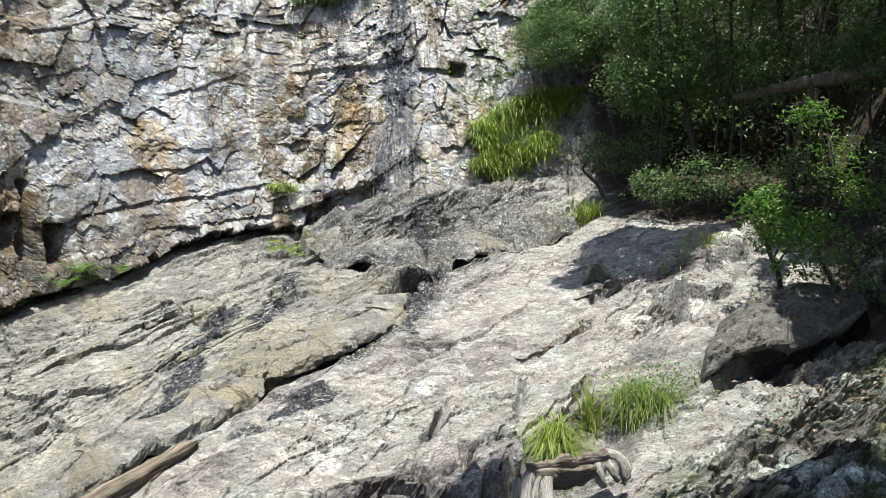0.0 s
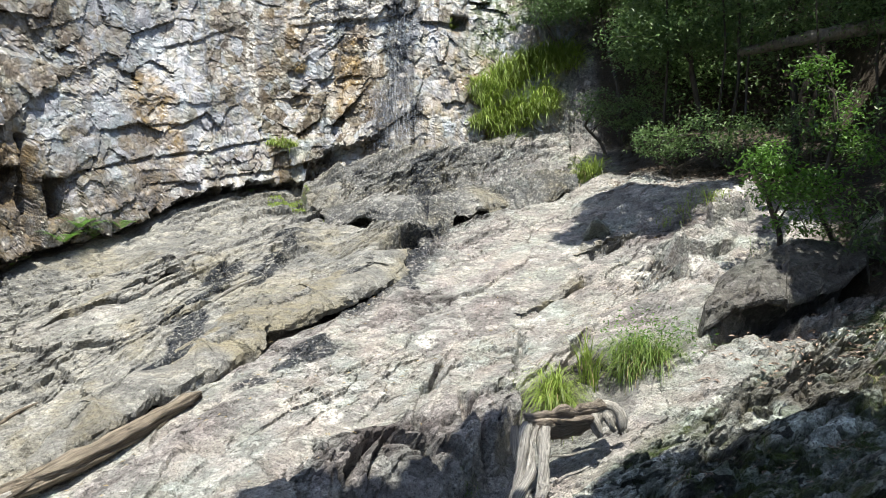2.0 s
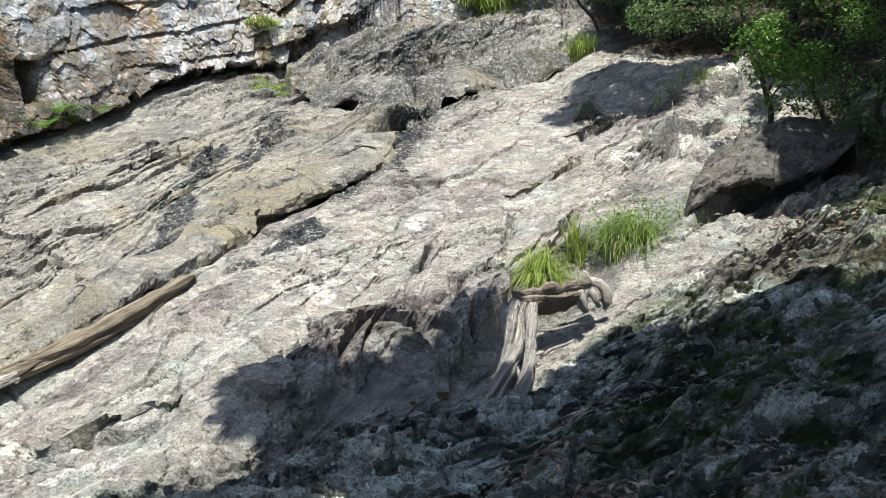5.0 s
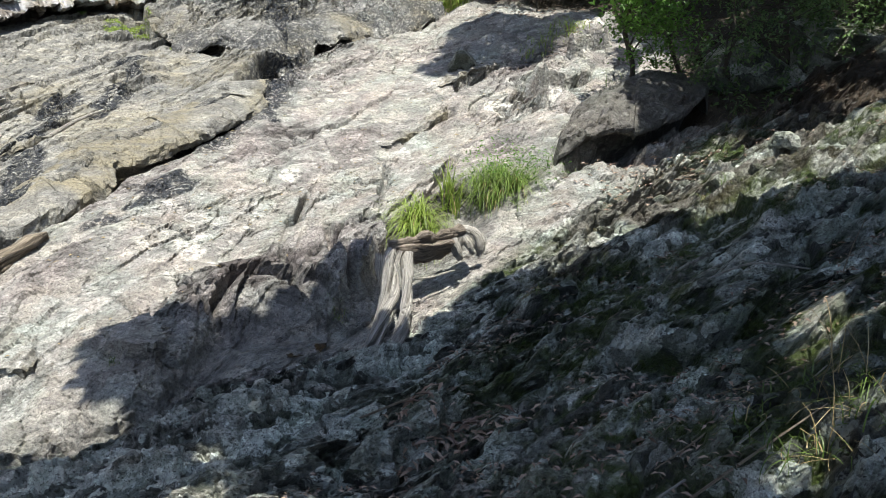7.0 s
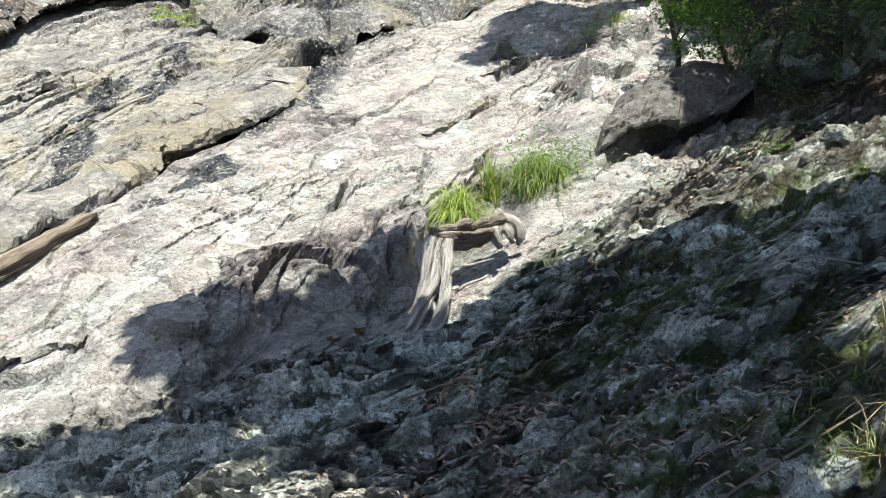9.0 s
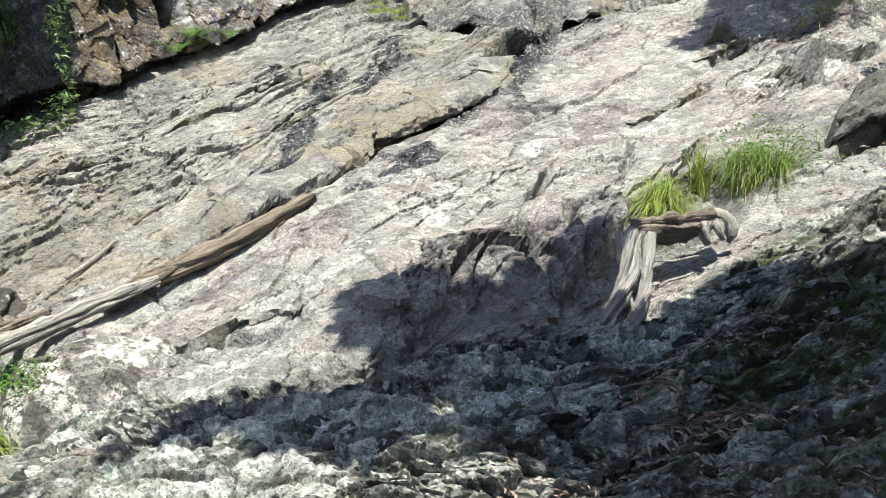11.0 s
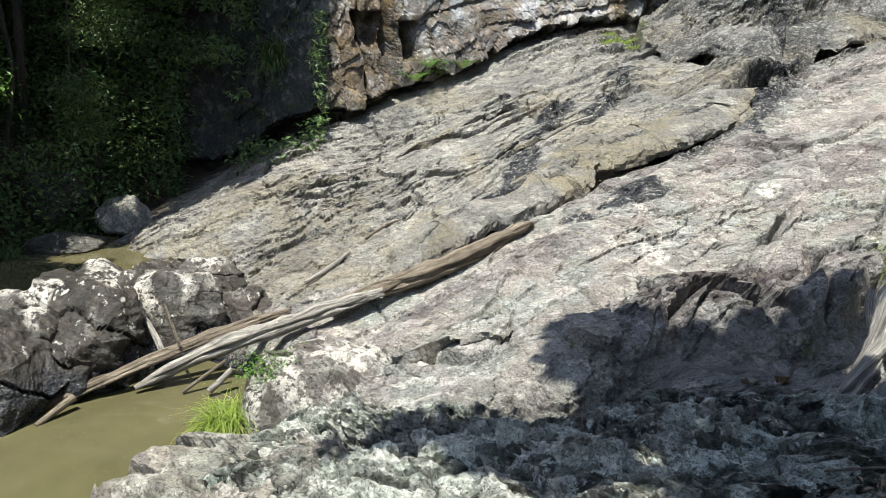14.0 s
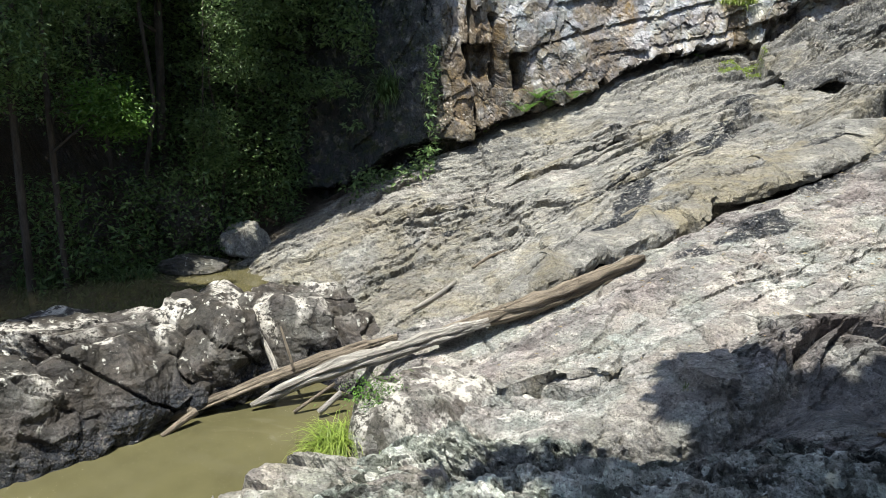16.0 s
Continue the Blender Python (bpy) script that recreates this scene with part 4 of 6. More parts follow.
def rock(name, label, x, y, size, mat, seed, sink=0.3, turn=0.0, z=None, category="boulder", cut=0.35, detail=5, attrs=None, group=""):
    """A broken boulder: a ball cut by planes, then roughened."""
    rng = np.random.default_rng(seed)
    bm = bmesh.new()
    bmesh.ops.create_icosphere(bm, subdivisions=detail, radius=1)
    v = np.array([p.co[:] for p in bm.verts])
    f = np.array([[q.index for q in p.verts] for p in bm.faces])
    bm.free()
    for _ in range(12):
        n = rng.normal(0, 1, 3)
        n /= np.linalg.norm(n)
        d = v @ n
        lim = 1 - cut * rng.uniform(0.3, 1.0)
        v = v - np.maximum(d - lim, 0)[:, None] * n * 0.92
    k = seed * 3.7
    v = v * (1 + 0.09 * fbm(v[:, 0] * 2 + k, v[:, 1] * 2 + v[:, 2], 3, seed)[:, None] + 0.05 * fbm(v[:, 0] * 7 + k, v[:, 1] * 7 + 3 * v[:, 2], 3, seed + 3)[:, None])
    v = v * np.array(size)
    c, s = math.cos(turn), math.sin(turn)
    v = np.stack([v[:, 0] * c - v[:, 1] * s, v[:, 0] * s + v[:, 1] * c, v[:, 2]], 1)
    z = ground_z(x, y) + size[2] * (1 - 2 * sink) if z is None else z
    ob = mesh(name, v, f, mat, smooth=False, attrs={q: np.full(len(v), w) for q, w in (attrs or dict(wet=0, ochre=0.1, moss=0.1, lichen=0.6, pale=0, blue=0, soil=0, hue=0.5)).items()})
    ob.matrix_world = pose(x, y, z)
    return tagged(ob, label, category, group)


def outcrop(name, label, outline, top, mat, seed, step=0.03, category="rock", edge=0.35, attrs=None, amp=1.0, wobble=0.16, hang=(0.0, 0.0)):
    """A mass of rock over an outline in plan; top(x, y) is its height, its rim runs down into the ground."""
    pts = np.array(outline)
    lo, hi = pts.min(0) - edge, pts.max(0) + edge
    x, y = np.meshgrid(np.arange(lo[0], hi[0], step), np.arange(lo[1], hi[1], step))
    jitter = np.random.default_rng(seed).uniform(-0.35, 0.35, (2,) + x.shape) * step
    x, y = x + jitter[0], y + jitter[1]
    wx, wy = x + wobble * fbm(x * 1.9, y * 1.9, 3, seed), y + wobble * fbm(x * 1.9, y * 1.9, 3, seed + 1)
    d = inside(wx, wy, outline)
    r1, j1 = blocks(wx / 0.75, wy / 0.6, seed + 2, 1.4)
    r2, j2 = blocks(wx / 0.24, wy / 0.2, seed + 5, 1.6)
    r3, j3 = blocks(wx / 0.09, wy / 0.08, seed + 7, 1.6)
    z = top(x, y) + amp * (0.07 * r1 - 0.08 * (1 - soft(j1, 0, 0.05)) + 0.035 * r2 - 0.02 * (1 - soft(j2, 0, 0.06)) + 0.012 * r3 + 0.10 * fbm(x * 1.1, y * 1.1, 3, seed + 8))
    low = height(x, y, False) - 0.35
    low = np.minimum(low, z - 0.3)
    k = soft(d, -edge * 0.6, edge * 0.55)
    z = low + (z - low) * k ** 0.7
    proud = np.clip(z - blurred(z, 8), -0.12, 0.12)
    x, y = x + hang[0] * proud, y + hang[1] * proud
    ob = mesh(name, np.stack([x.ravel(), y.ravel(), z.ravel()], 1), grid_faces(*x.shape), mat, smooth=False,
              attrs={q: (w(x, y, z) if callable(w) else 0 * x + w) for q, w in (attrs or dict(wet=0, ochre=0.15, moss=0, lichen=1, pale=0, blue=0, soil=0, hue=0.5)).items()})
    return tagged(ob, label, category)


# ---- water ----
def water_material(name, colour, rough):
    m, t, b = material(name, rough)
    pos = t.nodes.new("ShaderNodeNewGeometry").outputs["Position"]
    a = noise_node(t, pos, 1.3, 4, 0.6)
    col = ramp(t, a, (0.3, tuple(0.8 * c for c in colour)), (0.7, tuple(1.15 * c for c in colour)))
    dust = ramp(t, noise_node(t, pos, 60, 2, 0.5), (0.70, 0.0), (0.74, 1.0))
    t.links.new(mix(t, dust, col, (0.35, 0.32, 0.24)), b.inputs["Base Color"])
    b.inputs["IOR"].default_value = 1.33
    bump(t, b, noise_node(t, pos, 3.0, 2, 0.5), 0.05, 0.01)
    return m


def pool(name, label, outline, z, mat):
    pts = np.array(outline)
    lo, hi = pts.min(0), pts.max(0)
    x, y = np.meshgrid(np.linspace(lo[0], hi[0], 40), np.linspace(lo[1], hi[1], 40))
    return tagged(mesh(name, np.stack([x.ravel(), y.ravel(), 0 * x.ravel() + z], 1), grid_faces(40, 40), mat), label, "pool", kind="structure")


pool("water", "still murky brown-green rock pool", [(-6.9, -9), (-3.6, 4.3)], POOL, water_material("pool_water", (0.09, 0.084, 0.042), 0.05))
pool("water", "shaded upper rock pool with dark still water", [(-14, 0.5), (-7.2, 7.6)], UPPER_POOL, water_material("upper_water", (0.10, 0.09, 0.045), 0.05))

# ---- rock masses ----
def lip(name, label, line, tall, seed, back=0.6, step=0.025, over=False, drop=0.0, damp=0.2):
    """The undercut front of a bed of rock, along a line in plan; the bed lies to the line's left."""
    pts = np.array(line, float)
    d = np.r_[0, np.cumsum(np.hypot(*np.diff(pts, axis=0).T))]
    s = np.arange(0, d[-1], step)
    x, y = np.interp(s, d, pts[:, 0]), np.interp(s, d, pts[:, 1])
    for _ in range(6):
        x[1:-1], y[1:-1] = (x[:-2] + 2 * x[1:-1] + x[2:]) / 4, (y[:-2] + 2 * y[1:-1] + y[2:]) / 4
    tx, ty = np.gradient(x), np.gradient(y)
    n = np.hypot(tx, ty)
    nx, ny = -ty / n, tx / n
    zero = 0 * s
    b1, _ = blocks(s / 0.42 + seed, zero + 0.5, seed, 0.8)
    b2, _ = blocks(s / 0.16 + seed, zero + 0.5, seed + 3, 0.8)
    set_back = 0.05 * b1 + 0.02 * b2 + 0.10 * fbm(s * 1.3, zero, 2, seed + 5)
    ends = soft(s, 0.0, 0.25) * soft(s, d[-1], d[-1] - 0.25)
    T = tall * ends * (0.85 + 0.12 * b1 + 0.35 * fbm(s * 1.1, zero + 3, 2, seed + 7))
    if over:
        shape = [(0.75, -0.06, 0), (0.6, 0.0, 0), (0.5, 0.01, 0), (0.4, 0.01, 0), (0.3, 0.01, 0), (0.2, 0.005, 0), (0.12, -0.005, 0), (0.06, -0.02, 0), (0.02, -0.045, 0), (0.0, -0.045, -0.10), (0.0, -0.045, -0.20), (0.03, -0.045, -0.30), (0.12, -0.045, -0.36), (0.25, -0.045, -0.42), (0.40, -0.045, -0.55), (0.55, -0.05, -1.1)]
    else:
        shape = [(back, -0.12, 0), (0.72 * back, -0.02, 0), (0.5 * back, 0.02, 0), (0.36 * back, 0.03, 0), (0.24 * back, 0.03, 0), (0.14 * back, 0.025, 0), (0.06 * back, 0.01, 0), (0.0, -0.02, -0.08), (0.0, 0.0, -0.25), (0.02, 0.0, -0.45), (0.05, 0.0, -0.65), (0.09, 0.0, -0.82), (0.15, 0.0, -0.95), (0.22, 0.0, -1.0), (0.32, 0.0, -1.05), (0.5, -0.05, -1.1)]
    if drop:
        shape = [(u, up - drop * (max(0.5 - u, 0) / 0.5) ** 2, low) for u, up, low in shape]
    top = height(x + nx * (0.55 + set_back), y + ny * (0.55 + set_back), False)
    for _ in range(10):
        top[1:-1] = (top[:-2] + 2 * top[1:-1] + top[2:]) / 4
    fine_n = fbm(s * 5.0, zero, 3, seed + 9)
    px, py, pz = [], [], []
    for k, (u, up, low) in enumerate(shape):
        u = u + set_back * (1.0 if u < 0.3 * back else 0.5)
        qx, qy = x + nx * u, y + ny * u
        r, j = blocks(s / 0.2, zero + k * 0.35, seed + 11, 1.2)
        r5, _ = blocks(s / 0.07, zero + k * 0.8, seed + 12, 1.2)
        r = r + 0.45 * r5
        rim = height(x + nx * (0.3 + set_back), y + ny * (0.3 + set_back), False)
        if over:
            rest = top + slab_base(qx, qy) - slab_base(x + nx * (0.55 + set_back), y + ny * (0.55 + set_back)) + (0.02 * fine_n if k > 2 else 0) + 0.02 * fbm(qx * 3, qy * 3, 3, seed + 15)
        else:
            rest = height(qx, qy, False) if low == 0 else rim + 0.03
        z = rest + up * ends + low * T + 0.014 * r * ends - 0.08 * (1 - ends)
        px.append(qx + nx * (0.024 * r + 0.03 * fbm(s * 4 + k * 0.4, zero + k * 0.5, 3, seed + 17))), py.append(qy + ny * (0.024 * r + 0.03 * fbm(s * 4 + k * 0.4, zero + k * 0.5, 3, seed + 17))), pz.append(z)
    px, py, pz = np.array(px), np.array(py), np.array(pz)
    wet_by = np.zeros_like(px)
    wet_by[:] = damp * (0.6 + 0.6 * soft(fbm(px * 1.4, py * 1.4, 3, seed + 19), -0.3, 0.4))
    tan = soft(fbm(px * 1.5, py * 1.5, 3, seed + 13), -0.1, 0.5)
    ob = mesh(name, np.stack([px.ravel(), py.ravel(), pz.ravel()], 1), grid_faces(*px.shape)[:, ::-1], slab_rock, smooth=False,
              attrs=dict(wet=wet_by, ochre=0.8 * tan, moss=0 * px, lichen=0 * px + 0.3, pale=0 * px, blue=0 * px + (0.85 if over else 0.6), soil=0 * px, hue=slab_hue(px, py)))
    return tagged(ob, label, "rock ledge")


lip("rock_ledge", "undercut edge of the upper rock bed above the log", PLATE_EDGE[1:-1], 0.50, 241, over=True, drop=0.05)
lip("rock_ledge", "dark wet undercut shelf edge below the waterfall", SHELF_EDGE, 0.42, 243, over=True, drop=0.16, damp=0.6)
lip("rock_ledge", "small broken step in the upper rock bed", [(-7.5, 7.2), (-6.99, 7.7), (-6.58, 7.87), (-6.4, 8.3)], 0.14, 245, 0.4)
lip("rock_ledge", "small broken step in the upper rock bed", [(-5.9, 10.2), (-5.4, 10.75), (-5.1, 11.05)], 0.16, 247, 0.4)
lip("rock_ledge", "small broken step in the upper rock bed", [(-6.3, 8.55), (-5.5, 9.2), (-4.6, 9.8)], 0.10, 249, 0.4)
lip("rock_ledge", "small broken step in the upper rock bed", [(-4.35, 7.9), (-4.05, 8.3), (-3.75, 8.45)], 0.16, 251, 0.35)
lip("rock_ledge", "small broken step in the pale slab", [(0.1, 7.9), (0.45, 8.3), (0.9, 8.65)], 0.13, 253, 0.35)
lip("rock_ledge", "small broken step in the pale slab", [(-3.5, 4.55), (-3.0, 4.62), (-2.5, 4.75)], 0.12, 255, 0.35)
lip("rock_ledge", "small broken step in the pale slab", [(0.7, 9.2), (1.2, 9.6), (1.7, 9.9)], 0.2, 257, 0.4)
def hump(name, x, y, z, size, seed, parent, turn=0.0):
    """A rounded, broken mass of dark rock: a ball cut by planes, cracked and pitted."""
    rng = np.random.default_rng(seed)
    bm = bmesh.new()
    bmesh.ops.create_icosphere(bm, subdivisions=6, radius=1)
    v = np.array([p.co[:] for p in bm.verts])
    f = np.array([[q.index for q in p.verts] for p in bm.faces])
    bm.free()
    v = v / (np.abs(v).max(1)[:, None] ** 0.45)
    for _ in range(16):
        n = rng.normal(0, 1, 3)
        n /= np.linalg.norm(n)
        v = v - np.maximum(v @ n - (1.05 - 0.4 * rng.uniform(0.2, 1.0)), 0)[:, None] * n * 0.85
    w = v * np.array(size) + [x, y, z]
    a, b = w[:, 0] + 0.6 * w[:, 2], w[:, 1] - 0.5 * w[:, 2]
    fold = np.abs(fbm(a * 1.9, b * 1.9, 3, seed)) + np.abs(fbm(w[:, 2] * 2.6 + a * 0.5, b * 0.9, 3, seed + 2))
    out = 0.12 * (0.35 - np.minimum(fold, 0.7)) + 0.05 * fbm(a * 4, b * 4, 4, seed + 5) + 0.035 * (0.3 - np.abs(fbm(w[:, 2] * 7 + b, a * 5, 3, seed + 6)))
    out = out - 0.10 * (1 - soft(np.abs(fbm(a * 1.1 + 3, w[:, 2] * 1.4 + b * 0.8, 3, seed + 8)), 0.0, 0.06))
    v = v * (1 + out[:, None] / np.mean(size))
    v = v * np.array(size)
    c, d = math.cos(turn), math.sin(turn)
    v = np.stack([v[:, 0] * c - v[:, 1] * d, v[:, 0] * d + v[:, 1] * c, v[:, 2]], 1)
    w = v + [x, y, z]
    high = w[:, 2] + 0.2 * fbm(a * 1.5, b * 1.5, 3, seed + 7)
    ob = mesh(name, w - np.array(parent.location), f, dark_rock, parent, smooth=False,
              attrs=dict(wet=0.9 * soft(high, 0.42, 0.12), ochre=0 * a + 0.1, moss=0 * a, lichen=soft(high, 0.25, 0.6), pale=soft(high, 0.5, 0.8) * soft(fbm(a * 3.5, b * 3.5, 4, seed + 9), 0.05, 0.4), blue=0 * a, soil=0 * a, hue=0.4 + 0.5 * fbm(a * 1.6, b * 1.6, 4, seed + 11)))
    return ob


dark_ledge = holder("dark_rock_ledge", -6.7, 2.6, 0.0)
tagged(dark_ledge, "dark weathered rock ledge with white lichen spots between two pools", "rock ledge")
for k, (hx, hy, hz, size, turn) in enumerate([
        (-6.6, 0.45, 0.20, (0.8, 0.75, 0.78), 0.2), (-6.65, 1.5, 0.22, (0.78, 0.66, 0.80), 0.1), (-6.65, 2.55, 0.24, (0.76, 0.74, 0.74), -0.1), (-6.62, 3.5, 0.22, (0.80, 0.74, 0.74), 0.15),
        (-6.5, 4.35, 0.16, (0.82, 0.62, 0.74), 0.25), (-6.05, 4.85, 0.05, (0.55, 0.46, 0.55), 0.5), (-6.3, 1.95, -0.05, (0.42, 0.7, 0.40), 0.0), (-6.35, 3.0, -0.05, (0.42, 0.6, 0.38), 0.0),
        (-7.45, 1.0, 0.25, (0.8, 1.0, 0.75), 0.0), (-7.45, 2.7, 0.25, (0.8, 1.0, 0.72), 0.2), (-7.35, 4.1, 0.2, (0.9, 0.9, 0.68), 0.4), (-6.75, 5.15, 0.15, (0.7, 0.45, 0.60), 0.3), (-7.6, 5.2, 0.15, (0.6, 0.5, 0.5), 0.1)]):
    hump("rock_mass", hx, hy, hz, size, 211 + 20 * k, dark_ledge, turn)
outcrop("pool_rock", "white-lichened grey rock at the edge of the pool", [(-4.6, 3.85), (-4.2, 3.5), (-3.5, 3.9), (-3.6, 4.6), (-4.3, 4.75), (-4.8, 4.3)],
        lambda x, y: 0.44 + 0.22 * (y - 4.0) + 0.1 * (x + 4.2), slab_rock, 223, amp=0.8, hang=(-0.4, -0.5), step=0.022,
        attrs=dict(wet=lambda x, y, z: soft(z, 0.1, 0.0), ochre=0.1, moss=0.1, lichen=1.0, pale=lambda x, y, z: soft(fbm(x * 4, y * 4, 4, 227), 0.0, 0.3), blue=0, soil=0, hue=lambda x, y, z: 0.12 + 0.3 * fbm(x * 2, y * 2, 3, 229)))
outcrop("shore_rock", "low pale rock shelf sloping into the pool", [(-4.45, 2.2), (-4.5, 2.9), (-4.2, 3.4), (-3.4, 3.5), (-2.8, 3.2), (-3.0, 2.2)],
        lambda x, y: 0.16 + 0.16 * (x + 4.3), slab_rock, 231, amp=0.8, hang=(-0.4, -0.5), step=0.022,
        attrs=dict(wet=lambda x, y, z: soft(z, 0.08, 0.0), ochre=0.15, moss=0.2, lichen=1.0, pale=lambda x, y, z: 0.7 * soft(fbm(x * 3, y * 3, 4, 237), 0.25, 0.5), blue=0, soil=0, hue=0.5))
def overhang(label, brim, ridge, seed):
    """A leaning block: a sloping roof from ridge to brim, and a hollow under the brim."""
    brim, ridge = np.array(brim), np.array(ridge)
    rows = [ridge + [0.25, 0.7, -1.6], ridge + [0.1, 0.35, -0.1], ridge, 0.72 * ridge + 0.28 * brim + [0, 0, 0.03], 0.35 * ridge + 0.65 * brim + [0, 0, 0.05], brim, brim + [0.0, 0.02, -0.07], brim + [0.08, 0.5, -0.10], brim + [0.15, 0.75, -0.45], brim + [0.15, 0.8, -1.2]]
    rows = np.array(rows)
    n, m = 56, 64
    v = np.stack([[np.interp(np.linspace(0, len(brim) - 1, m), range(len(brim)), row[:, k]) for row in rows] for k in range(3)], -1)
    at = np.array([0, 1.2, 2, 3, 4, 5, 5.3, 6, 7, 8.2])
    v = np.stack([np.stack([np.interp(np.linspace(0, at[-1], n), at, v[:, c, k]) for c in range(m)], 1) for k in range(3)], -1)
    u, w = np.meshgrid(np.linspace(0, 2.6, m), np.linspace(0, 2.6, n))
    r1, j1 = blocks(u / 0.5, w / 0.35, seed, 1.2)
    r2, j2 = blocks(u / 0.16, w / 0.12, seed + 3, 1.2)
    bulge = 0.035 * r1 + 0.014 * r2 - 0.03 * (1 - soft(j1, 0, 0.04)) + 0.03 * fbm(u * 2, w * 2, 4, seed + 5)
    v[..., 1] -= 0.5 * bulge
    v[..., 2] += 0.8 * bulge
    # closed at both ends, which run down into the ground
    for edge, way in ((0, -0.25), (m - 1, 0.3)):
        v[:, edge] = v[:, edge] * [0, 0, 0] + np.array([rows[4][0 if edge == 0 else -1]]) + [way, 0.25, -1.3]
    ob = mesh("boulder", v.reshape(-1, 3), grid_faces(n, m)[:, ::-1], dark_rock, smooth=False,
              attrs={q: np.full(n * m, k) for q, k in dict(wet=0.0, ochre=0.05, moss=0.1, lichen=0.25, pale=0, blue=0, soil=0, hue=1.0).items()})
    return tagged(ob, label, "boulder")


BRIM = [(1.68, 6.75, 2.02), (1.98, 6.8, 2.21), (2.26, 6.9, 2.26), (2.54, 7.0, 2.24), (3.2, 7.4, 2.37), (3.62, 7.8, 2.54)]
RIDGE = [(1.74, 6.95, 2.19), (1.99, 7.3, 2.44), (2.38, 7.6, 2.64), (2.9, 7.9, 2.8), (3.58, 8.3, 2.77), (3.97, 8.5, 2.77)]
overhang("large dark grey boulder with a sloping top, hollow and black underneath", BRIM, RIDGE, 281)
rock("boulder", "pale grey boulder beside the upper pool", -10.2, 6.4, (0.42, 0.4, 0.36), slab_rock, 9, 0.3, 0.2, z=0.72, cut=0.55, attrs=dict(wet=0, ochre=0.1, moss=0.2, lichen=1, pale=0.1, blue=0.6, soil=0, hue=0.5))
rock("boulder", "dark blocky boulder under the trees", -11.1, 5.8, (0.5, 0.5, 0.6), dark_rock, 12, 0.3, 0.7, z=0.95)
rock("boulder", "low dark rock at the upper pool's edge", -9.9, 5.3, (0.55, 0.4, 0.2), dark_rock, 14, 0.3, 0.7, z=0.5)
for k, (bx, by, r) in enumerate([(4.3, 8.6, 0.7), (5.2, 8.2, 0.9), (4.4, 6.9, 0.35), (5.0, 6.2, 0.5), (1.0, 9.75, 0.28), (2.05, 5.5, 0.13), (2.3, 5.2, 0.12), (1.85, 5.6, 0.1), (2.7, 5.4, 0.14), (1.5, 5.7, 0.11), (2.9, 5.2, 0.1), (3.3, 5.6, 0.14), (1.3, 5.3, 0.08), (2.4, 5.9, 0.12)]):
    rock("stone", "rough grey stone lying on the rock bank", bx, by, (r, r * 0.8, r * 0.65), bank_rock, 40 + k, 0.35, k * 0.8, category="stone", cut=0.6, detail=4, group="loose stones", attrs=dict(wet=0, ochre=0.1, moss=0.35, lichen=0.15, pale=0, blue=0.3, soil=0, hue=0.4))

puddle_a = np.linspace(0, 2 * np.pi, 40, endpoint=False)
puddle_r = 1 + 0.25 * value_noise(puddle_a * 1.3, 0 * puddle_a, 297)
puddle_x, puddle_y = -0.62 + 0.13 * puddle_r * np.cos(puddle_a), 5.0 + 0.20 * puddle_r * np.sin(puddle_a)
puddle_z = float(np.percentile(height(puddle_x, puddle_y, False), 45))
puddle_v = np.concatenate([np.stack([puddle_x, puddle_y, 0 * puddle_x + puddle_z], 1), [(-0.62, 5.0, puddle_z)]])
tagged(mesh("water", puddle_v, [(k, (k + 1) % 40, 40) for k in range(40)], water_material("puddle_water", (0.05, 0.03, 0.012), 0.05)), "small brown puddle in the gully", "puddle", kind="structure")

# ---- fallen wood ----
log = holder("fallen_log", -4.4, 5.4, 0.7)
tagged(log, "long weathered grey-brown split log lying from slab to pool", "log")
tube_part("trunk", strands_of_wood(local(log, [(-3.10, 6.42, 1.34), (-3.28, 6.18, 1.23), (-3.46, 5.9, 1.10), (-3.85, 5.56, 0.92), (-4.25, 5.24, 0.75), (-4.6, 4.95, 0.62)]), [0.04, 0.075, 0.085, 0.085, 0.075, 0.05], 9, 103, 0.05, 0.22), brown_wood, log)
tube_part("bleached_half", strands_of_wood(local(log, [(-4.15, 5.22, 0.76), (-4.51, 4.85, 0.63), (-4.85, 4.46, 0.50), (-5.23, 4.12, 0.34), (-5.50, 3.80, 0.20), (-5.68, 3.42, 0.06)]), [0.05, 0.075, 0.08, 0.075, 0.06, 0.025], 8, 117, 0.05, 0.22), bleached, log)
tube_part("splinter", [tube(local(log, [(-4.3, 5.3, 0.72), (-4.55, 5.05, 0.62), (-4.9, 4.75, 0.52)]), [0.02, 0.045, 0.01], 8, 0.15, 8), tube(local(log, [(-3.9, 5.55, 0.9), (-4.2, 5.25, 0.72)]), [0.03, 0.015], 7, 0.1, 9)], brown_wood, log)
pole = holder("slender_log", -5.7, 3.6, 0.25)
tagged(pole, "slender brown fallen trunk resting against the log and pool", "log")
tube_part("trunk", strands_of_wood(local(pole, [(-4.95, 4.72, 0.56), (-5.25, 4.45, 0.46), (-5.5, 3.98, 0.36), (-5.68, 3.66, 0.27), (-5.89, 3.25, 0.15), (-6.06, 2.75, 0.03)]), [0.035, 0.05, 0.055, 0.055, 0.05, 0.035], 4, 131, 0.1, 0.22), brown_wood, pole)
tube_part("fork", [tube(local(pole, [(-5.85, 2.95, 0.12), (-5.85, 2.6, 0.0)]), [0.04, 0.025], 8, 0.1, 13)], brown_wood, pole)


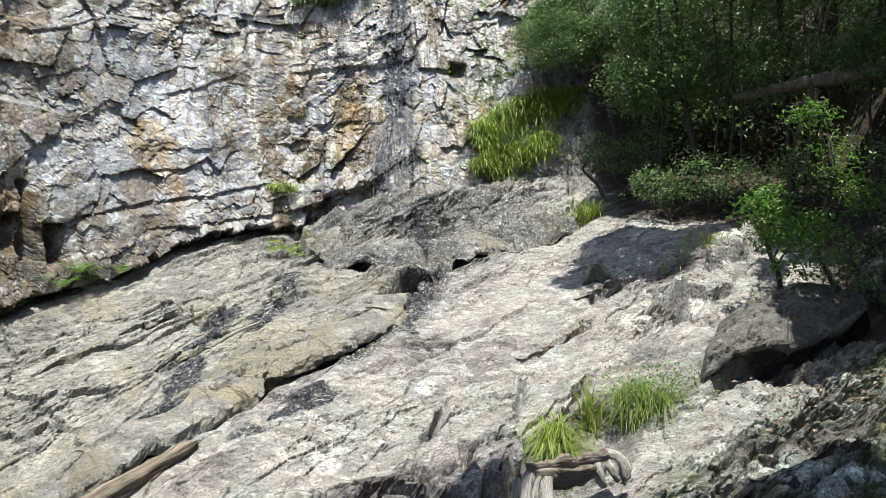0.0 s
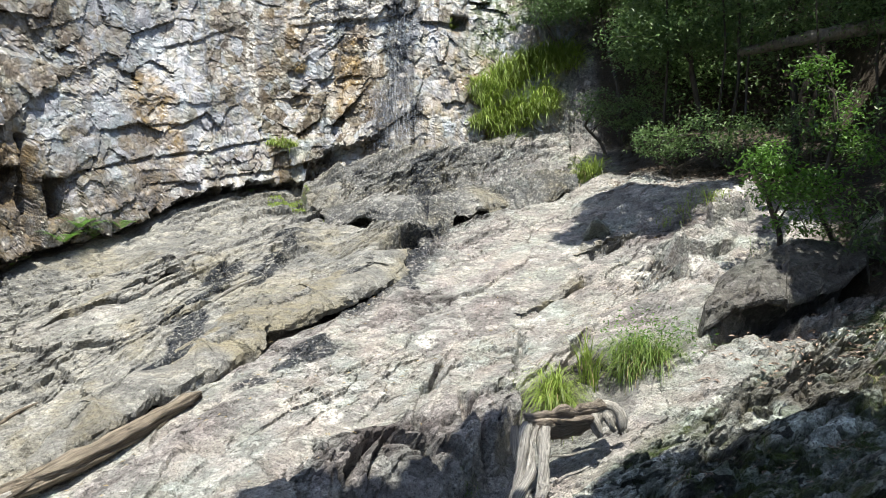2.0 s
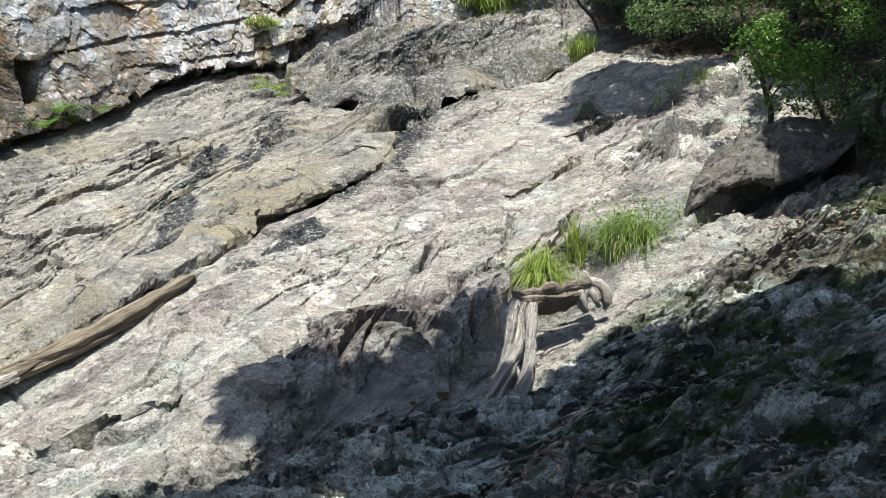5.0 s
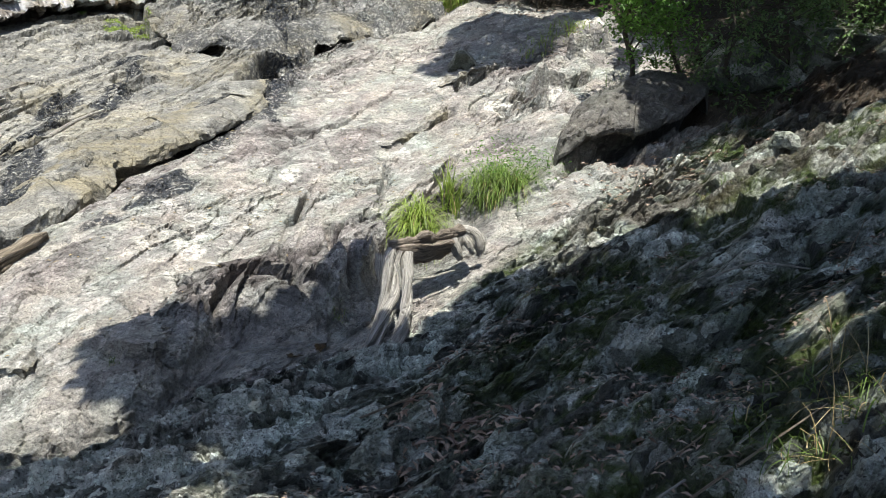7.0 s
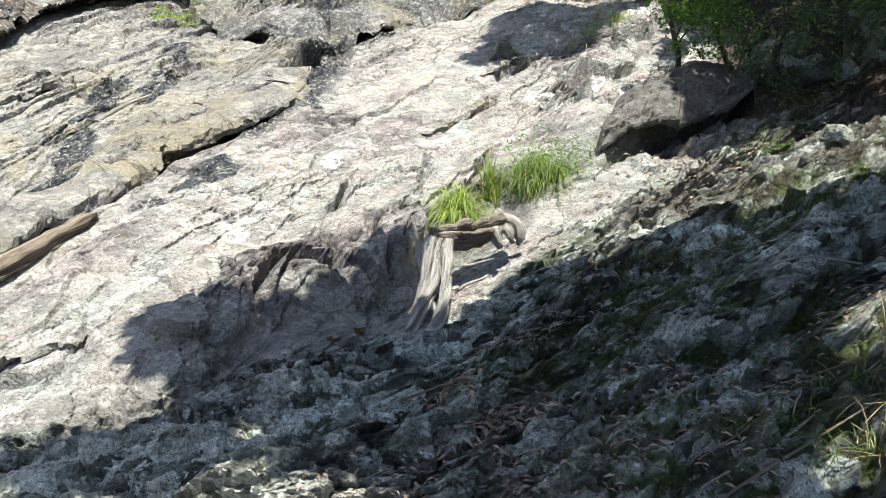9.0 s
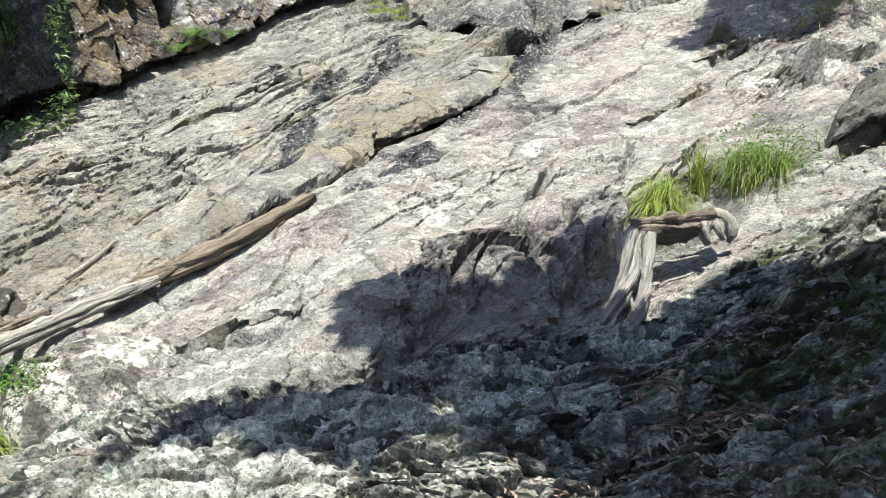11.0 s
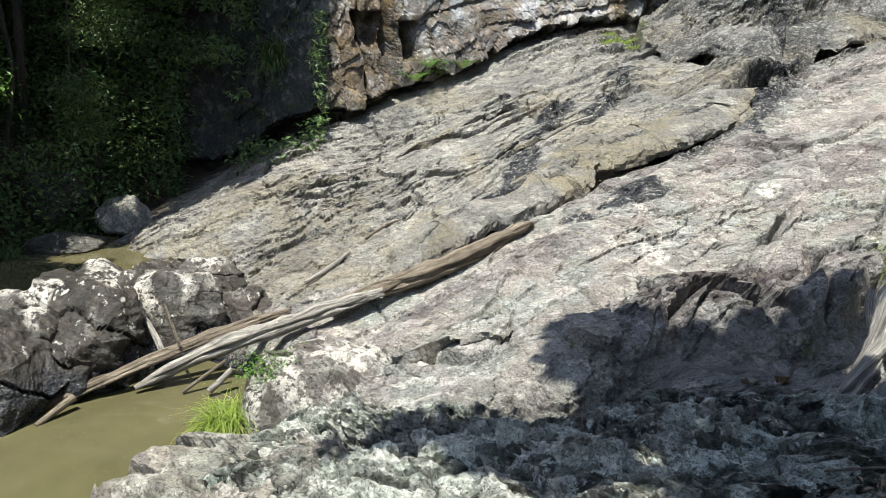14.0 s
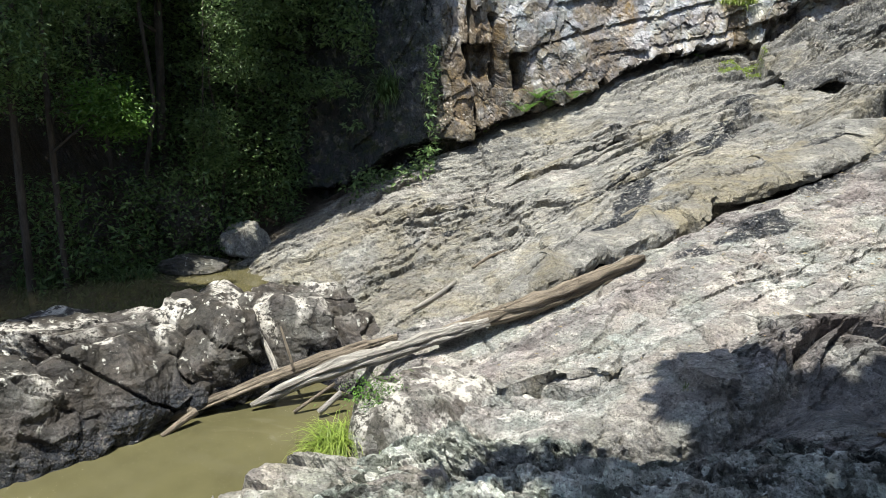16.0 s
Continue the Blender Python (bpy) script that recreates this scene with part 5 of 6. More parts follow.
def stick(label, pts, radii, mat, seed, name="stick", group="sticks"):
    c = np.mean(pts, axis=0)
    ob = tube_part(name, [tube(np.asarray(pts) - c, radii, 8, 0.12, seed, 0.0, 0.2)], mat)
    ob.matrix_world = pose(*c)
    return tagged(ob, label, "stick", group)


def on_ground(pts, up):
    return [(x, y, ground_z(x, y) + up) for x, y in pts]


stick("bleached broken stick propped on the fallen trunk", [(-5.70, 3.78, 0.24), (-5.92, 3.85, 0.40), (-6.14, 3.87, 0.58)], [0.03, 0.034, 0.028], bleached, 21)
stick("thin brown stick propped on the fallen trunk", [(-5.5, 3.82, 0.36), (-5.62, 3.84, 0.55), (-5.73, 3.86, 0.74)], [0.016, 0.014, 0.010], brown_wood, 22)
stick("pale stick lying on the wet slab", on_ground([(-5.38, 5.4), (-5.30, 5.7), (-5.23, 5.98)], 0.05), [0.022, 0.03, 0.018], bleached, 23)
stick("strip of red-brown bark on the slab", on_ground([(-5.3, 6.4), (-5.2, 6.6), (-5.05, 6.75)], 0.03), [0.02, 0.025, 0.01], brown_wood, 24)
stick("thin grey branch caught on the upper slab", on_ground([(-4.05, 8.35), (-3.7, 8.7), (-3.45, 8.95)], 0.06), [0.03, 0.025, 0.012], bleached, 25)
stick("thin dark stick lying on the shaded bank", on_ground([(-0.15, 3.62), (0.15, 3.55), (0.5, 3.52)], 0.04), [0.007, 0.008, 0.005], brown_wood, 26)
stick("thin pale stick lying on the shaded bank", on_ground([(1.78, 3.62), (2.0, 3.5), (2.25, 3.36)], 0.03), [0.006, 0.007, 0.005], bleached, 27)
stick("short pale stick standing out of stones", [(2.0, 5.45, 1.85), (2.07, 5.5, 2.02)], [0.012, 0.01], bleached, 28)
stick("dry branch lying in the grass of the bank", on_ground([(1.0, 2.15), (1.35, 2.25), (1.75, 2.4)], 0.05), [0.005, 0.006, 0.003], bleached, 29)
stick("dry branch lying in the grass of the bank", on_ground([(0.8, 1.95), (1.2, 2.1), (1.6, 2.15)], 0.04), [0.005, 0.006, 0.003], brown_wood, 30)
stick("broken branch wedged under the fallen log", [(-5.05, 3.75, 0.05), (-4.95, 3.95, 0.22)], [0.035, 0.03], bleached, 31)
stick("broken branch wedged under the fallen log", [(-5.3, 3.65, 0.02), (-5.1, 4.0, 0.25)], [0.02, 0.015], brown_wood, 32)

rng_tw = np.random.default_rng(91)
for k in range(16):
    a, cx_, cy_, ln = rng_tw.uniform(-0.6, 0.9), rng_tw.uniform(0.2, 2.6), rng_tw.uniform(2.1, 4.4), rng_tw.uniform(0.15, 0.45)
    stick("thin dry twig lying on the shaded bank", on_ground([(cx_ - ln * math.cos(a) / 2, cy_ - ln * math.sin(a) / 2), (cx_, cy_ + 0.02), (cx_ + ln * math.cos(a) / 2, cy_ + ln * math.sin(a) / 2)], 0.03), [0.003, 0.004, 0.002], brown_wood if k % 3 else bleached, 900 + k, "twig", "twigs")

# old twisted stump
stump = holder("twisted_stump", 0.15, 5.2, 1.0)
tagged(stump, "twisted bleached tree stump with fluted roots on the rock bank", "stump")
for k, (pts, radii, count) in enumerate([
        ([(-0.17, 4.62, 0.80), (-0.12, 4.70, 0.88), (-0.05, 4.80, 1.01), (0.02, 4.93, 1.14), (0.03, 5.04, 1.28), (0.03, 5.12, 1.40), (0.08, 5.19, 1.47)], [0.045, 0.05, 0.055, 0.06, 0.066, 0.072, 0.06], 5),
        ([(0.00, 4.60, 0.83), (0.06, 4.70, 0.90), (0.12, 4.77, 1.00), (0.15, 4.90, 1.12), (0.15, 5.0, 1.26), (0.155, 5.10, 1.38), (0.17, 5.18, 1.46)], [0.05, 0.046, 0.045, 0.044, 0.048, 0.056, 0.055], 4),
        ([(0.00, 5.12, 1.16), (-0.05, 5.13, 1.27), (-0.07, 5.14, 1.37), (-0.06, 5.18, 1.46)], [0.018, 0.03, 0.032, 0.024], 5)]):
    tube_part("root", strands_of_wood(local(stump, pts), radii, count, 51 + 9 * k, 2.4), stump_wood, stump)
tube_part("trunk", strands_of_wood(local(stump, [(0.03, 5.20, 1.45), (0.16, 5.25, 1.44), (0.30, 5.31, 1.43), (0.46, 5.42, 1.47), (0.62, 5.50, 1.53), (0.70, 5.51, 1.54)]), [0.06, 0.088, 0.10, 0.10, 0.09, 0.06], 7, 81, 1.5), trunk_wood, stump)
for k, (pts, radii) in enumerate([
        ([(0.62, 5.46, 1.56), (0.54, 5.38, 1.51), (0.53, 5.35, 1.42), (0.60, 5.35, 1.35)], [0.04, 0.046, 0.042, 0.024]),
        ([(0.58, 5.46, 1.57), (0.68, 5.45, 1.58), (0.76, 5.42, 1.52), (0.80, 5.42, 1.42), (0.74, 5.40, 1.36)], [0.04, 0.05, 0.046, 0.042, 0.022]),
        ([(0.62, 5.42, 1.54), (0.67, 5.38, 1.46), (0.70, 5.38, 1.38)], [0.036, 0.042, 0.02])]):
    tube_part("burl", strands_of_wood(local(stump, pts), radii, 3, 91 + 7 * k, 1.5), bleached, stump)
tube_part("rootlet", [tube(local(stump, [(0.22, 5.2, 1.24), (0.36, 5.26, 1.22), (0.5, 5.32, 1.27), (0.6, 5.4, 1.25)]), [0.01, 0.01, 0.008, 0.004], 7, 0.1, 77)], bleached, stump)

# ---- grass and small plants ----
grass_clump("bright green arching grass clump behind the stump", 0.30, 6.25, 0.12, 0.40, 520, 301, width=0.0038, lean=0.65, sag=1.3)
big = grass_clump("tall green strappy clump growing against the slab", 1.12, 6.75, 0.26, 0.50, 560, 302, width=0.004, lean=0.7, sag=1.2, mat=clump_leaf)
leaf_mesh("leafy_growth", np.random.default_rng(5).normal(0, 1, (520, 3)) * [0.24, 0.18, 0.10] + [0.1, 0, 0.36], 0.045, light_leaf, np.random.default_rng(6), big, 0.1, 0.35)["kind"] = "stuff"
grass_clump("low dark green reeds in a crack of the slab", 0.62, 6.6, 0.10, 0.45, 70, 303, width=0.007, lean=0.2, sag=0.4)
p = grass_clump("bright green grass clump at the pool's edge", -4.45, 3.45, 0.14, 0.40, 560, 304, z=0.10, width=0.0036, lean=0.7, sag=1.2)
leaf_mesh("leafy_growth", np.random.default_rng(7).normal(0, 1, (700, 3)) * [0.12, 0.14, 0.06] + [0.12, 0.36, 0.34], 0.03, light_leaf, np.random.default_rng(8), p, 0.1, 0.5)["kind"] = "stuff"
grass_clump("dry straw-coloured grass and stems on the mossy bank", 1.72, 2.2, 0.3, 0.26, 60, 309, mat=straw, width=0.0016, lean=1.4, sag=0.4)
grass_clump("yellow-green grass tuft at the forest edge on the slab", 1.25, 13.2, 0.22, 0.55, 200, 305, lean=0.5)
grass_clump("thin dry grass on the shaded slab", 2.6, 10.4, 0.35, 0.35, 70, 306, width=0.005)
grass_clump("thin dry grass on the shaded slab", 2.1, 10.2, 0.3, 0.3, 50, 307, width=0.005)
for k, (gx_, gy_, r, ln, nb) in enumerate([(2.35, 7.1, 0.12, 0.16, 40), (1.75, 6.95, 0.25, 0.12, 60), (2.6, 5.3, 0.1, 0.18, 26), (3.1, 6.3, 0.12, 0.2, 30), (3.6, 6.9, 0.2, 0.25, 36), (1.55, 2.2, 0.25, 0.13, 110), (1.85, 2.0, 0.25, 0.14, 110), (-1.95, 4.75, 0.03, 0.08, 22), (-0.4, 5.35, 0.1, 0.08, 40), (1.0, 4.3, 0.1, 0.1, 20), (1.5, 4.7, 0.12, 0.12, 24), (-4.1, 4.6, 0.06, 0.1, 26), (-3.8, 3.3, 0.05, 0.1, 22), (2.9, 8.8, 0.2, 0.3, 40), (3.9, 7.6, 0.15, 0.4, 30), (-3.1, 11.7, 0.08, 0.25, 40)]):
    grass_clump("small green grass sprig growing from a rock crack", gx_, gy_, r, ln, nb, 320 + k, width=0.0022, lean=0.8, mat=sprig_leaf, name="grass_sprig")


def cliff_point(s, z, out=0.05):
    z = lean_z(z)
    x, y = cliff_at(np.array([s]), np.array([z]))
    _, _, nx, ny = cliff_frame(np.array([s]))
    return float(x[0] + out * nx[0]), float(y[0] + out * ny[0]), z


def hanging_grass(label, s, z, radius, length, blades, seed, mat=None, width=0.012, lean=1.0):
    """Grass rooted in the cliff's face, arching out and hanging down."""
    rng = np.random.default_rng(seed)
    ob = holder("hanging_grass", *cliff_point(s, z))
    _, _, nx, ny = cliff_frame(np.array([s]))
    a, r = rng.uniform(0, 2 * np.pi, blades), np.sqrt(rng.uniform(0, 1, blades))
    rs, rz = radius[0] * r * np.cos(a), radius[1] * r * np.sin(a)
    z = lean_z(z)
    px, py = cliff_at(s + rs, z + rz)
    roots = np.stack([px + 0.03 * nx[0], py + 0.03 * ny[0], z + rz], 1) - np.array(ob.location)
    face = np.array([nx[0], ny[0], 0.0])
    side = np.array([-ny[0], nx[0], 0.0])
    az = rng.normal(0, 0.9, blades)[:, None]
    out = face * np.cos(az) + side * np.sin(az)
    wide = -face * np.sin(az) + side * np.cos(az)
    L = (length * rng.uniform(0.5, 1.1, blades))[:, None]
    t0 = np.abs(rng.normal(0.45, 0.45, blades))[:, None]
    bend = rng.uniform(0.6, 1.25, blades)[:, None]
    rows, c = [], roots.copy()
    for q in np.linspace(0, 1, 6):
        ang = np.minimum(t0 + lean * bend * 2.3 * q, 2.95)
        w = width * (1 - q ** 2) * (0.6 + 0.4 * q) + 0.0008
        rows += [c - w * wide, c + w * wide]
        c = c + L / 5 * (np.sin(ang) * out + np.cos(ang) * np.array([0, 0, 1]))
    v = np.stack(rows, 1).reshape(-1, 3)
    k = np.arange(blades)[:, None] * 12
    f = np.concatenate([k + [[2 * i, 2 * i + 1, 2 * i + 3, 2 * i + 2]] for i in range(5)])
    foliage_tag(mesh("foliage", v, f, mat or grass_leaf, ob))
    return tagged(ob, label, "grass", "hanging grasses")


for k, (s_, z_, rs_, rz_, ln_, nb_) in enumerate([(10.95, 5.75, 0.35, 0.3, 0.6, 420), (10.45, 6.1, 0.4, 0.3, 0.6, 460), (9.85, 6.35, 0.4, 0.3, 0.65, 480), (9.3, 6.5, 0.35, 0.3, 0.6, 380), (8.8, 6.6, 0.35, 0.3, 0.6, 320), (10.75, 5.2, 0.4, 0.3, 0.55, 420),
                                                 (10.2, 5.35, 0.4, 0.3, 0.6, 420), (9.65, 5.6, 0.35, 0.3, 0.6, 360), (11.2, 5.1, 0.2, 0.15, 0.4, 160), (10.5, 4.75, 0.4, 0.15, 0.4, 260)]):
    hanging_grass("bright yellow-green grass clump hanging from the cliff's foot", s_, z_, (rs_, rz_), ln_, nb_, 410 + k, width=0.009)
hanging_grass("dark grass hanging from a ledge high on the cliff", 14.6, 8.75, (0.45, 0.2), 0.7, 420, 403, forest_leaf)
hanging_grass("dark grass tuft hanging from the shaded cliff", 22.4, 3.1, (0.25, 0.2), 0.7, 160, 404, forest_leaf)
hanging_grass("small green grass tuft on a cliff ledge", 15.3, 4.68, (0.3, 0.07), 0.28, 160, 405)
hanging_grass("small green grass tuft on a cliff ledge", 11.5, 7.2, (0.1, 0.05), 0.25, 50, 406)
hanging_grass("small green grass tuft on a cliff ledge", 14.9, 6.3, (0.1, 0.1), 0.3, 50, 407, straw)
hanging_grass("dark grass fringe at the head of the fall", 13.9, 9.0, (0.5, 0.2), 0.6, 260, 408, forest_leaf)


def fern(label, x, y, size, fronds, seed, z=None):
    rng = np.random.default_rng(seed)
    z = ground_z(x, y) if z is None else z
    ob = holder("fern", x, y, z)
    for k in range(fronds):
        a = 2 * np.pi * k / fronds + rng.normal(0, 0.3)
        L = size * rng.uniform(0.7, 1.1)
        q = np.linspace(0.1, 1, 16)
        c = np.stack([np.cos(a) * L * q * 0.85, np.sin(a) * L * q * 0.85, L * (1.25 * q - 0.8 * q ** 2)], 1)
        side = np.array([-np.sin(a), np.cos(a), 0])
        v, f = [], []
        for i in range(15):
            w = L * 0.30 * np.sin(np.pi * min(1, q[i] * 0.95)) + 0.01
            for sgn in (-1, 1):
                b0, b1 = c[i], c[i] + 0.7 * (c[i + 1] - c[i])
                tip = 0.5 * (b0 + b1) + sgn * side * w + (c[i + 1] - c[i]) * 0.8 - [0, 0, 0.12 * w]
                n = len(v)
                v += [b0, b1, tip]
                f.append([n, n + 1, n + 2])
        mesh("frond", v, f, light_leaf, ob, smooth=False)
    return tagged(ob, label, "fern", "ferns")


for k, (s_, z_, size) in enumerate([(18.9, 2.75, 0.45), (19.2, 2.95, 0.4), (19.9, 2.55, 0.4), (20.1, 2.3, 0.35), (18.5, 2.95, 0.35), (19.0, 2.9, 0.5), (19.5, 2.7, 0.45)]):
    fx, fy, fz = cliff_point(s_, z_, 0.06)
    fern("bright green fern under the overhang at the cliff's foot", fx, fy, size, 7, 430 + k, z=max(ground_z(fx, fy) + 0.05, fz))
fx, fy, fz = cliff_point(15.9, 3.7, 0.4)
fern("small bright fern under the overhang", fx, fy, 0.22, 6, 440, z=ground_z(fx, fy) + 0.02)

# moss cushions
def moss_cushion(label, x, y, rx, ry, seed):
    rng = np.random.default_rng(seed)
    ob = holder("moss", x, y, ground_z(x, y))
    n = 1100
    a, r = rng.uniform(0, 2 * np.pi, n), np.sqrt(rng.uniform(0, 1, n))
    px, py = rx * r * np.cos(a), ry * r * np.sin(a)
    at = np.stack([px, py, height(x + px, y + py) - ob.location.z + rng.uniform(0, 0.05, n)], 1)
    foliage_tag(leaf_mesh("cushion", at, 0.035, grass_leaf, rng, ob, -0.5, 0.6))
    return tagged(ob, label, "moss")


moss_cushion("yellow-green moss cushion on the wet shelf", -4.55, 13.25, 0.42, 0.25, 451)
moss_cushion("green moss on the wet rock step", -3.3, 11.9, 0.15, 0.12, 452)

# ---- waterfall ----
fall_mat, ft, fb = material("falling_water", 0.12)
fb.inputs["Base Color"].default_value = (0.85, 0.88, 0.92, 1)
clear = ft.nodes.new("ShaderNodeBsdfTransparent")
veil = ft.nodes.new("ShaderNodeMixShader")
ft.links.new(ramp(ft, noise_node(ft, ft.nodes.new("ShaderNodeNewGeometry").outputs["Position"], 5, 4, 0.6, ((0, 0, 0), (6, 6, 0.6))), (0.45, 0.0), (0.75, 0.30)), veil.inputs["Fac"])
ft.links.new(clear.outputs["BSDF"], veil.inputs[1])
ft.links.new(fb.outputs["BSDF"], veil.inputs[2])
ft.links.new(veil.outputs["Shader"], ft.nodes["Material Output"].inputs["Surface"])
waterfall = holder("waterfall", *cliff_point(12.9, 4.5))
tagged(waterfall, "thin veil of falling water spreading over the cliff", "waterfall")


def strands(name, count, s_mid, s_width, z_top, z_low, seed):
    rng = np.random.default_rng(seed)
    v, f = [], []
    for _ in range(count):
        s0 = rng.normal(s_mid, s_width)
        z0 = lean_z(rng.uniform(z_low + 0.2, z_top))
        zs = np.arange(z0, z0 - rng.uniform(0.12, 0.6), -0.06)
        ss = s0 + np.cumsum(rng.normal(0, 0.006, len(zs)))
        x, y = cliff_at(ss, zs)
        _, _, nx, ny = cliff_frame(ss)
        w, o = rng.uniform(0.002, 0.007), 0.04 + rng.uniform(0, 0.10)
        for i in range(len(zs)):
            n = len(v)
            v += [(x[i] + o * nx[i] - w * ny[i], y[i] + o * ny[i] + w * nx[i], zs[i]), (x[i] + (o + w) * nx[i], y[i] + (o + w) * ny[i], zs[i]), (x[i] + o * nx[i] + w * ny[i], y[i] + o * ny[i] - w * nx[i], zs[i])]
            if i:
                f += [(n - 3, n - 2, n + 1, n), (n - 2, n - 1, n + 2, n + 1)]
    return mesh(name, local(waterfall, v), f, fall_mat, waterfall)


strands("upper_veil", 260, 12.95, 0.10, 9.6, 5.6, 461)
strands("lower_veil", 800, 12.95, 0.33, 6.2, 4.0, 462)

# ---- forest to the right ----
R_TREES = [
    (2.1, 15.3, 9.0, 0.07, [(1.6, 16.0, 8.2, 0.6), (0.8, 16.0, 8.8, 0.5), (2.3, 15.4, 8.3, 0.7), (1.3, 16.2, 9.4, 0.8), (2.6, 14.8, 7.2, 0.6)], 0.085),
    (3.4, 13.2, 9.5, 0.08, [(2.6, 12.9, 7.6, 1.0), (3.4, 12.6, 8.6, 1.0), (2.4, 13.2, 8.7, 0.9), (3.2, 12.9, 6.6, 0.8), (2.2, 13.0, 6.3, 0.6)], 0.085),
    (4.6, 12.4, 9.5, 0.09, [(4.2, 12.0, 7.9, 1.0), (5.0, 11.6, 8.3, 1.0), (4.4, 12.2, 6.4, 0.8), (3.9, 11.7, 8.6, 0.8)], 0.08),
    (6.0, 12.0, 9.0, 0.10, [(5.8, 11.3, 7.4, 1.0), (6.4, 11.0, 6.4, 0.9), (5.4, 11.0, 6.2, 0.7), (6.3, 11.2, 8.2, 1.0)], 0.08),
    (6.6, 9.8, 8.0, 0.09, [(6.2, 9.2, 6.0, 0.9), (6.9, 9.0, 6.6, 0.9), (5.6, 9.5, 5.4, 0.7), (6.4, 9.3, 4.8, 0.7)], 0.08),
    (3.9, 16.2, 10.5, 0.10, [(3.0, 15.6, 9.0, 1.1), (4.2, 15.4, 8.2, 1.1), (5.4, 15.0, 9.0, 1.2), (4.0, 15.6, 6.6, 1.0)], 0.09),
    (6.8, 14.5, 11.0, 0.12, [(6.2, 14.0, 9.2, 1.3), (7.4, 13.6, 8.4, 1.2), (6.6, 13.8, 7.2, 1.1)], 0.09)]
for k, (tx, ty, top, r, blobs, leaf) in enumerate(R_TREES):
    tree("tree", "slender forest tree with dark glossy green leaves", tx, ty, top, 0.6 * r, blobs, leaf, forest_leaf, bark, 500 + k, 150, 30, 0.17, (blobs[0][0] - tx, blobs[0][1] - ty), "forest trees")
tree("shrub", "sunlit grey-green shrub rooted on the cliff's shoulder", 0.75, 15.7, 8.5, 0.03, [(0.3, 15.4, 8.2, 0.4), (0.5, 15.3, 7.7, 0.42), (0.95, 15.4, 8.4, 0.42), (1.0, 15.3, 7.8, 0.4)], 0.06, forest_leaf, bark, 531, 60, 26, 0.12, (-0.1, -0.2), "shrubs", base=7.1)
for k, (sx, sy, blobs, lm, n) in enumerate([
        (3.0, 8.6, [(2.85, 8.2, 3.45, 0.3), (3.1, 8.1, 3.15, 0.4), (3.35, 8.2, 3.3, 0.4), (2.75, 8.1, 3.7, 0.22)], light_leaf, 26),
        (3.8, 8.8, [(3.5, 8.4, 4.25, 0.32), (3.75, 8.3, 3.8, 0.3), (3.35, 8.5, 4.7, 0.22)], light_leaf, 18),
        (4.3, 8.3, [(3.9, 8.0, 3.0, 0.5), (4.4, 7.9, 3.3, 0.6), (4.9, 7.8, 3.5, 0.6), (4.3, 8.0, 2.6, 0.5)], forest_leaf, 26),
        (4.9, 9.5, [(4.4, 9.2, 4.2, 0.6), (5.1, 9.0, 4.5, 0.7), (4.9, 9.0, 3.7, 0.6)], forest_leaf, 34),
        (5.6, 8.4, [(5.3, 8.0, 3.6, 0.6), (5.9, 7.8, 4.0, 0.7), (6.4, 7.6, 3.6, 0.6)], forest_leaf, 60),
        (6.4, 7.4, [(6.2, 7.0, 3.4, 0.5), (6.8, 6.8, 3.9, 0.6)], forest_leaf, 60),
        (2.6, 12.3, [(2.3, 12.2, 4.4, 0.4), (2.9, 12.1, 4.5, 0.5), (3.6, 11.9, 4.4, 0.5), (4.3, 11.4, 4.4, 0.6)], forest_leaf, 45),
        (1.7, 14.4, [(1.5, 14.3, 5.4, 0.4), (2.0, 14.0, 5.2, 0.4), (2.4, 13.7, 5.4, 0.5)], forest_leaf, 40)]):
    tree("shrub", "leafy understorey shrub with thin bare stems", sx, sy, max(b[2] for b in blobs), 0.03, blobs, 0.07, lm, bark, 540 + k, n, 20, 0.10, (blobs[0][0] - sx, blobs[0][1] - sy), "shrubs")
stems = [([(3.5, 12.6, 4.0), (3.7, 12.5, 5.5), (3.65, 12.4, 7.5), (3.9, 12.3, 9.5)], 0.045), ([(3.75, 12.4, 4.0), (3.8, 12.4, 5.6), (4.0, 12.3, 7.6), (4.1, 12.3, 9.4)], 0.035), ([(3.3, 12.6, 4.0), (3.45, 12.4, 6.0), (3.3, 12.3, 8.0)], 0.03),
         ([(2.5, 13.0, 4.2), (2.6, 12.9, 6.0), (2.5, 12.8, 8.8)], 0.04), ([(5.4, 11.2, 3.4), (5.2, 11.0, 5.4), (5.5, 10.9, 8.0)], 0.04), ([(4.5, 11.6, 3.6), (4.6, 11.5, 5.4), (4.4, 11.4, 8.2)], 0.03)]
for k, (pts, r) in enumerate(stems):
    stick("thin upright forest stem with grey bark", pts, np.linspace(0.7 * r, r * 0.4, len(pts)), bark, 560 + k, "sapling", "forest stems")
stick("fallen grey trunk leaning through the forest", [(3.7, 12.5, 5.95), (4.6, 11.6, 5.95), (5.6, 10.6, 5.85), (6.5, 9.8, 5.7)], [0.08, 0.11, 0.13, 0.14], pale_bark, 570, "leaning_trunk", "fallen trunks")
stick("thin vine looping through the forest", [(5.0, 11.0, 7.6), (4.7, 11.2, 6.9), (5.2, 10.8, 6.6), (5.9, 10.3, 6.8)], [0.015] * 4, pale_bark, 571, "vine", "vines")

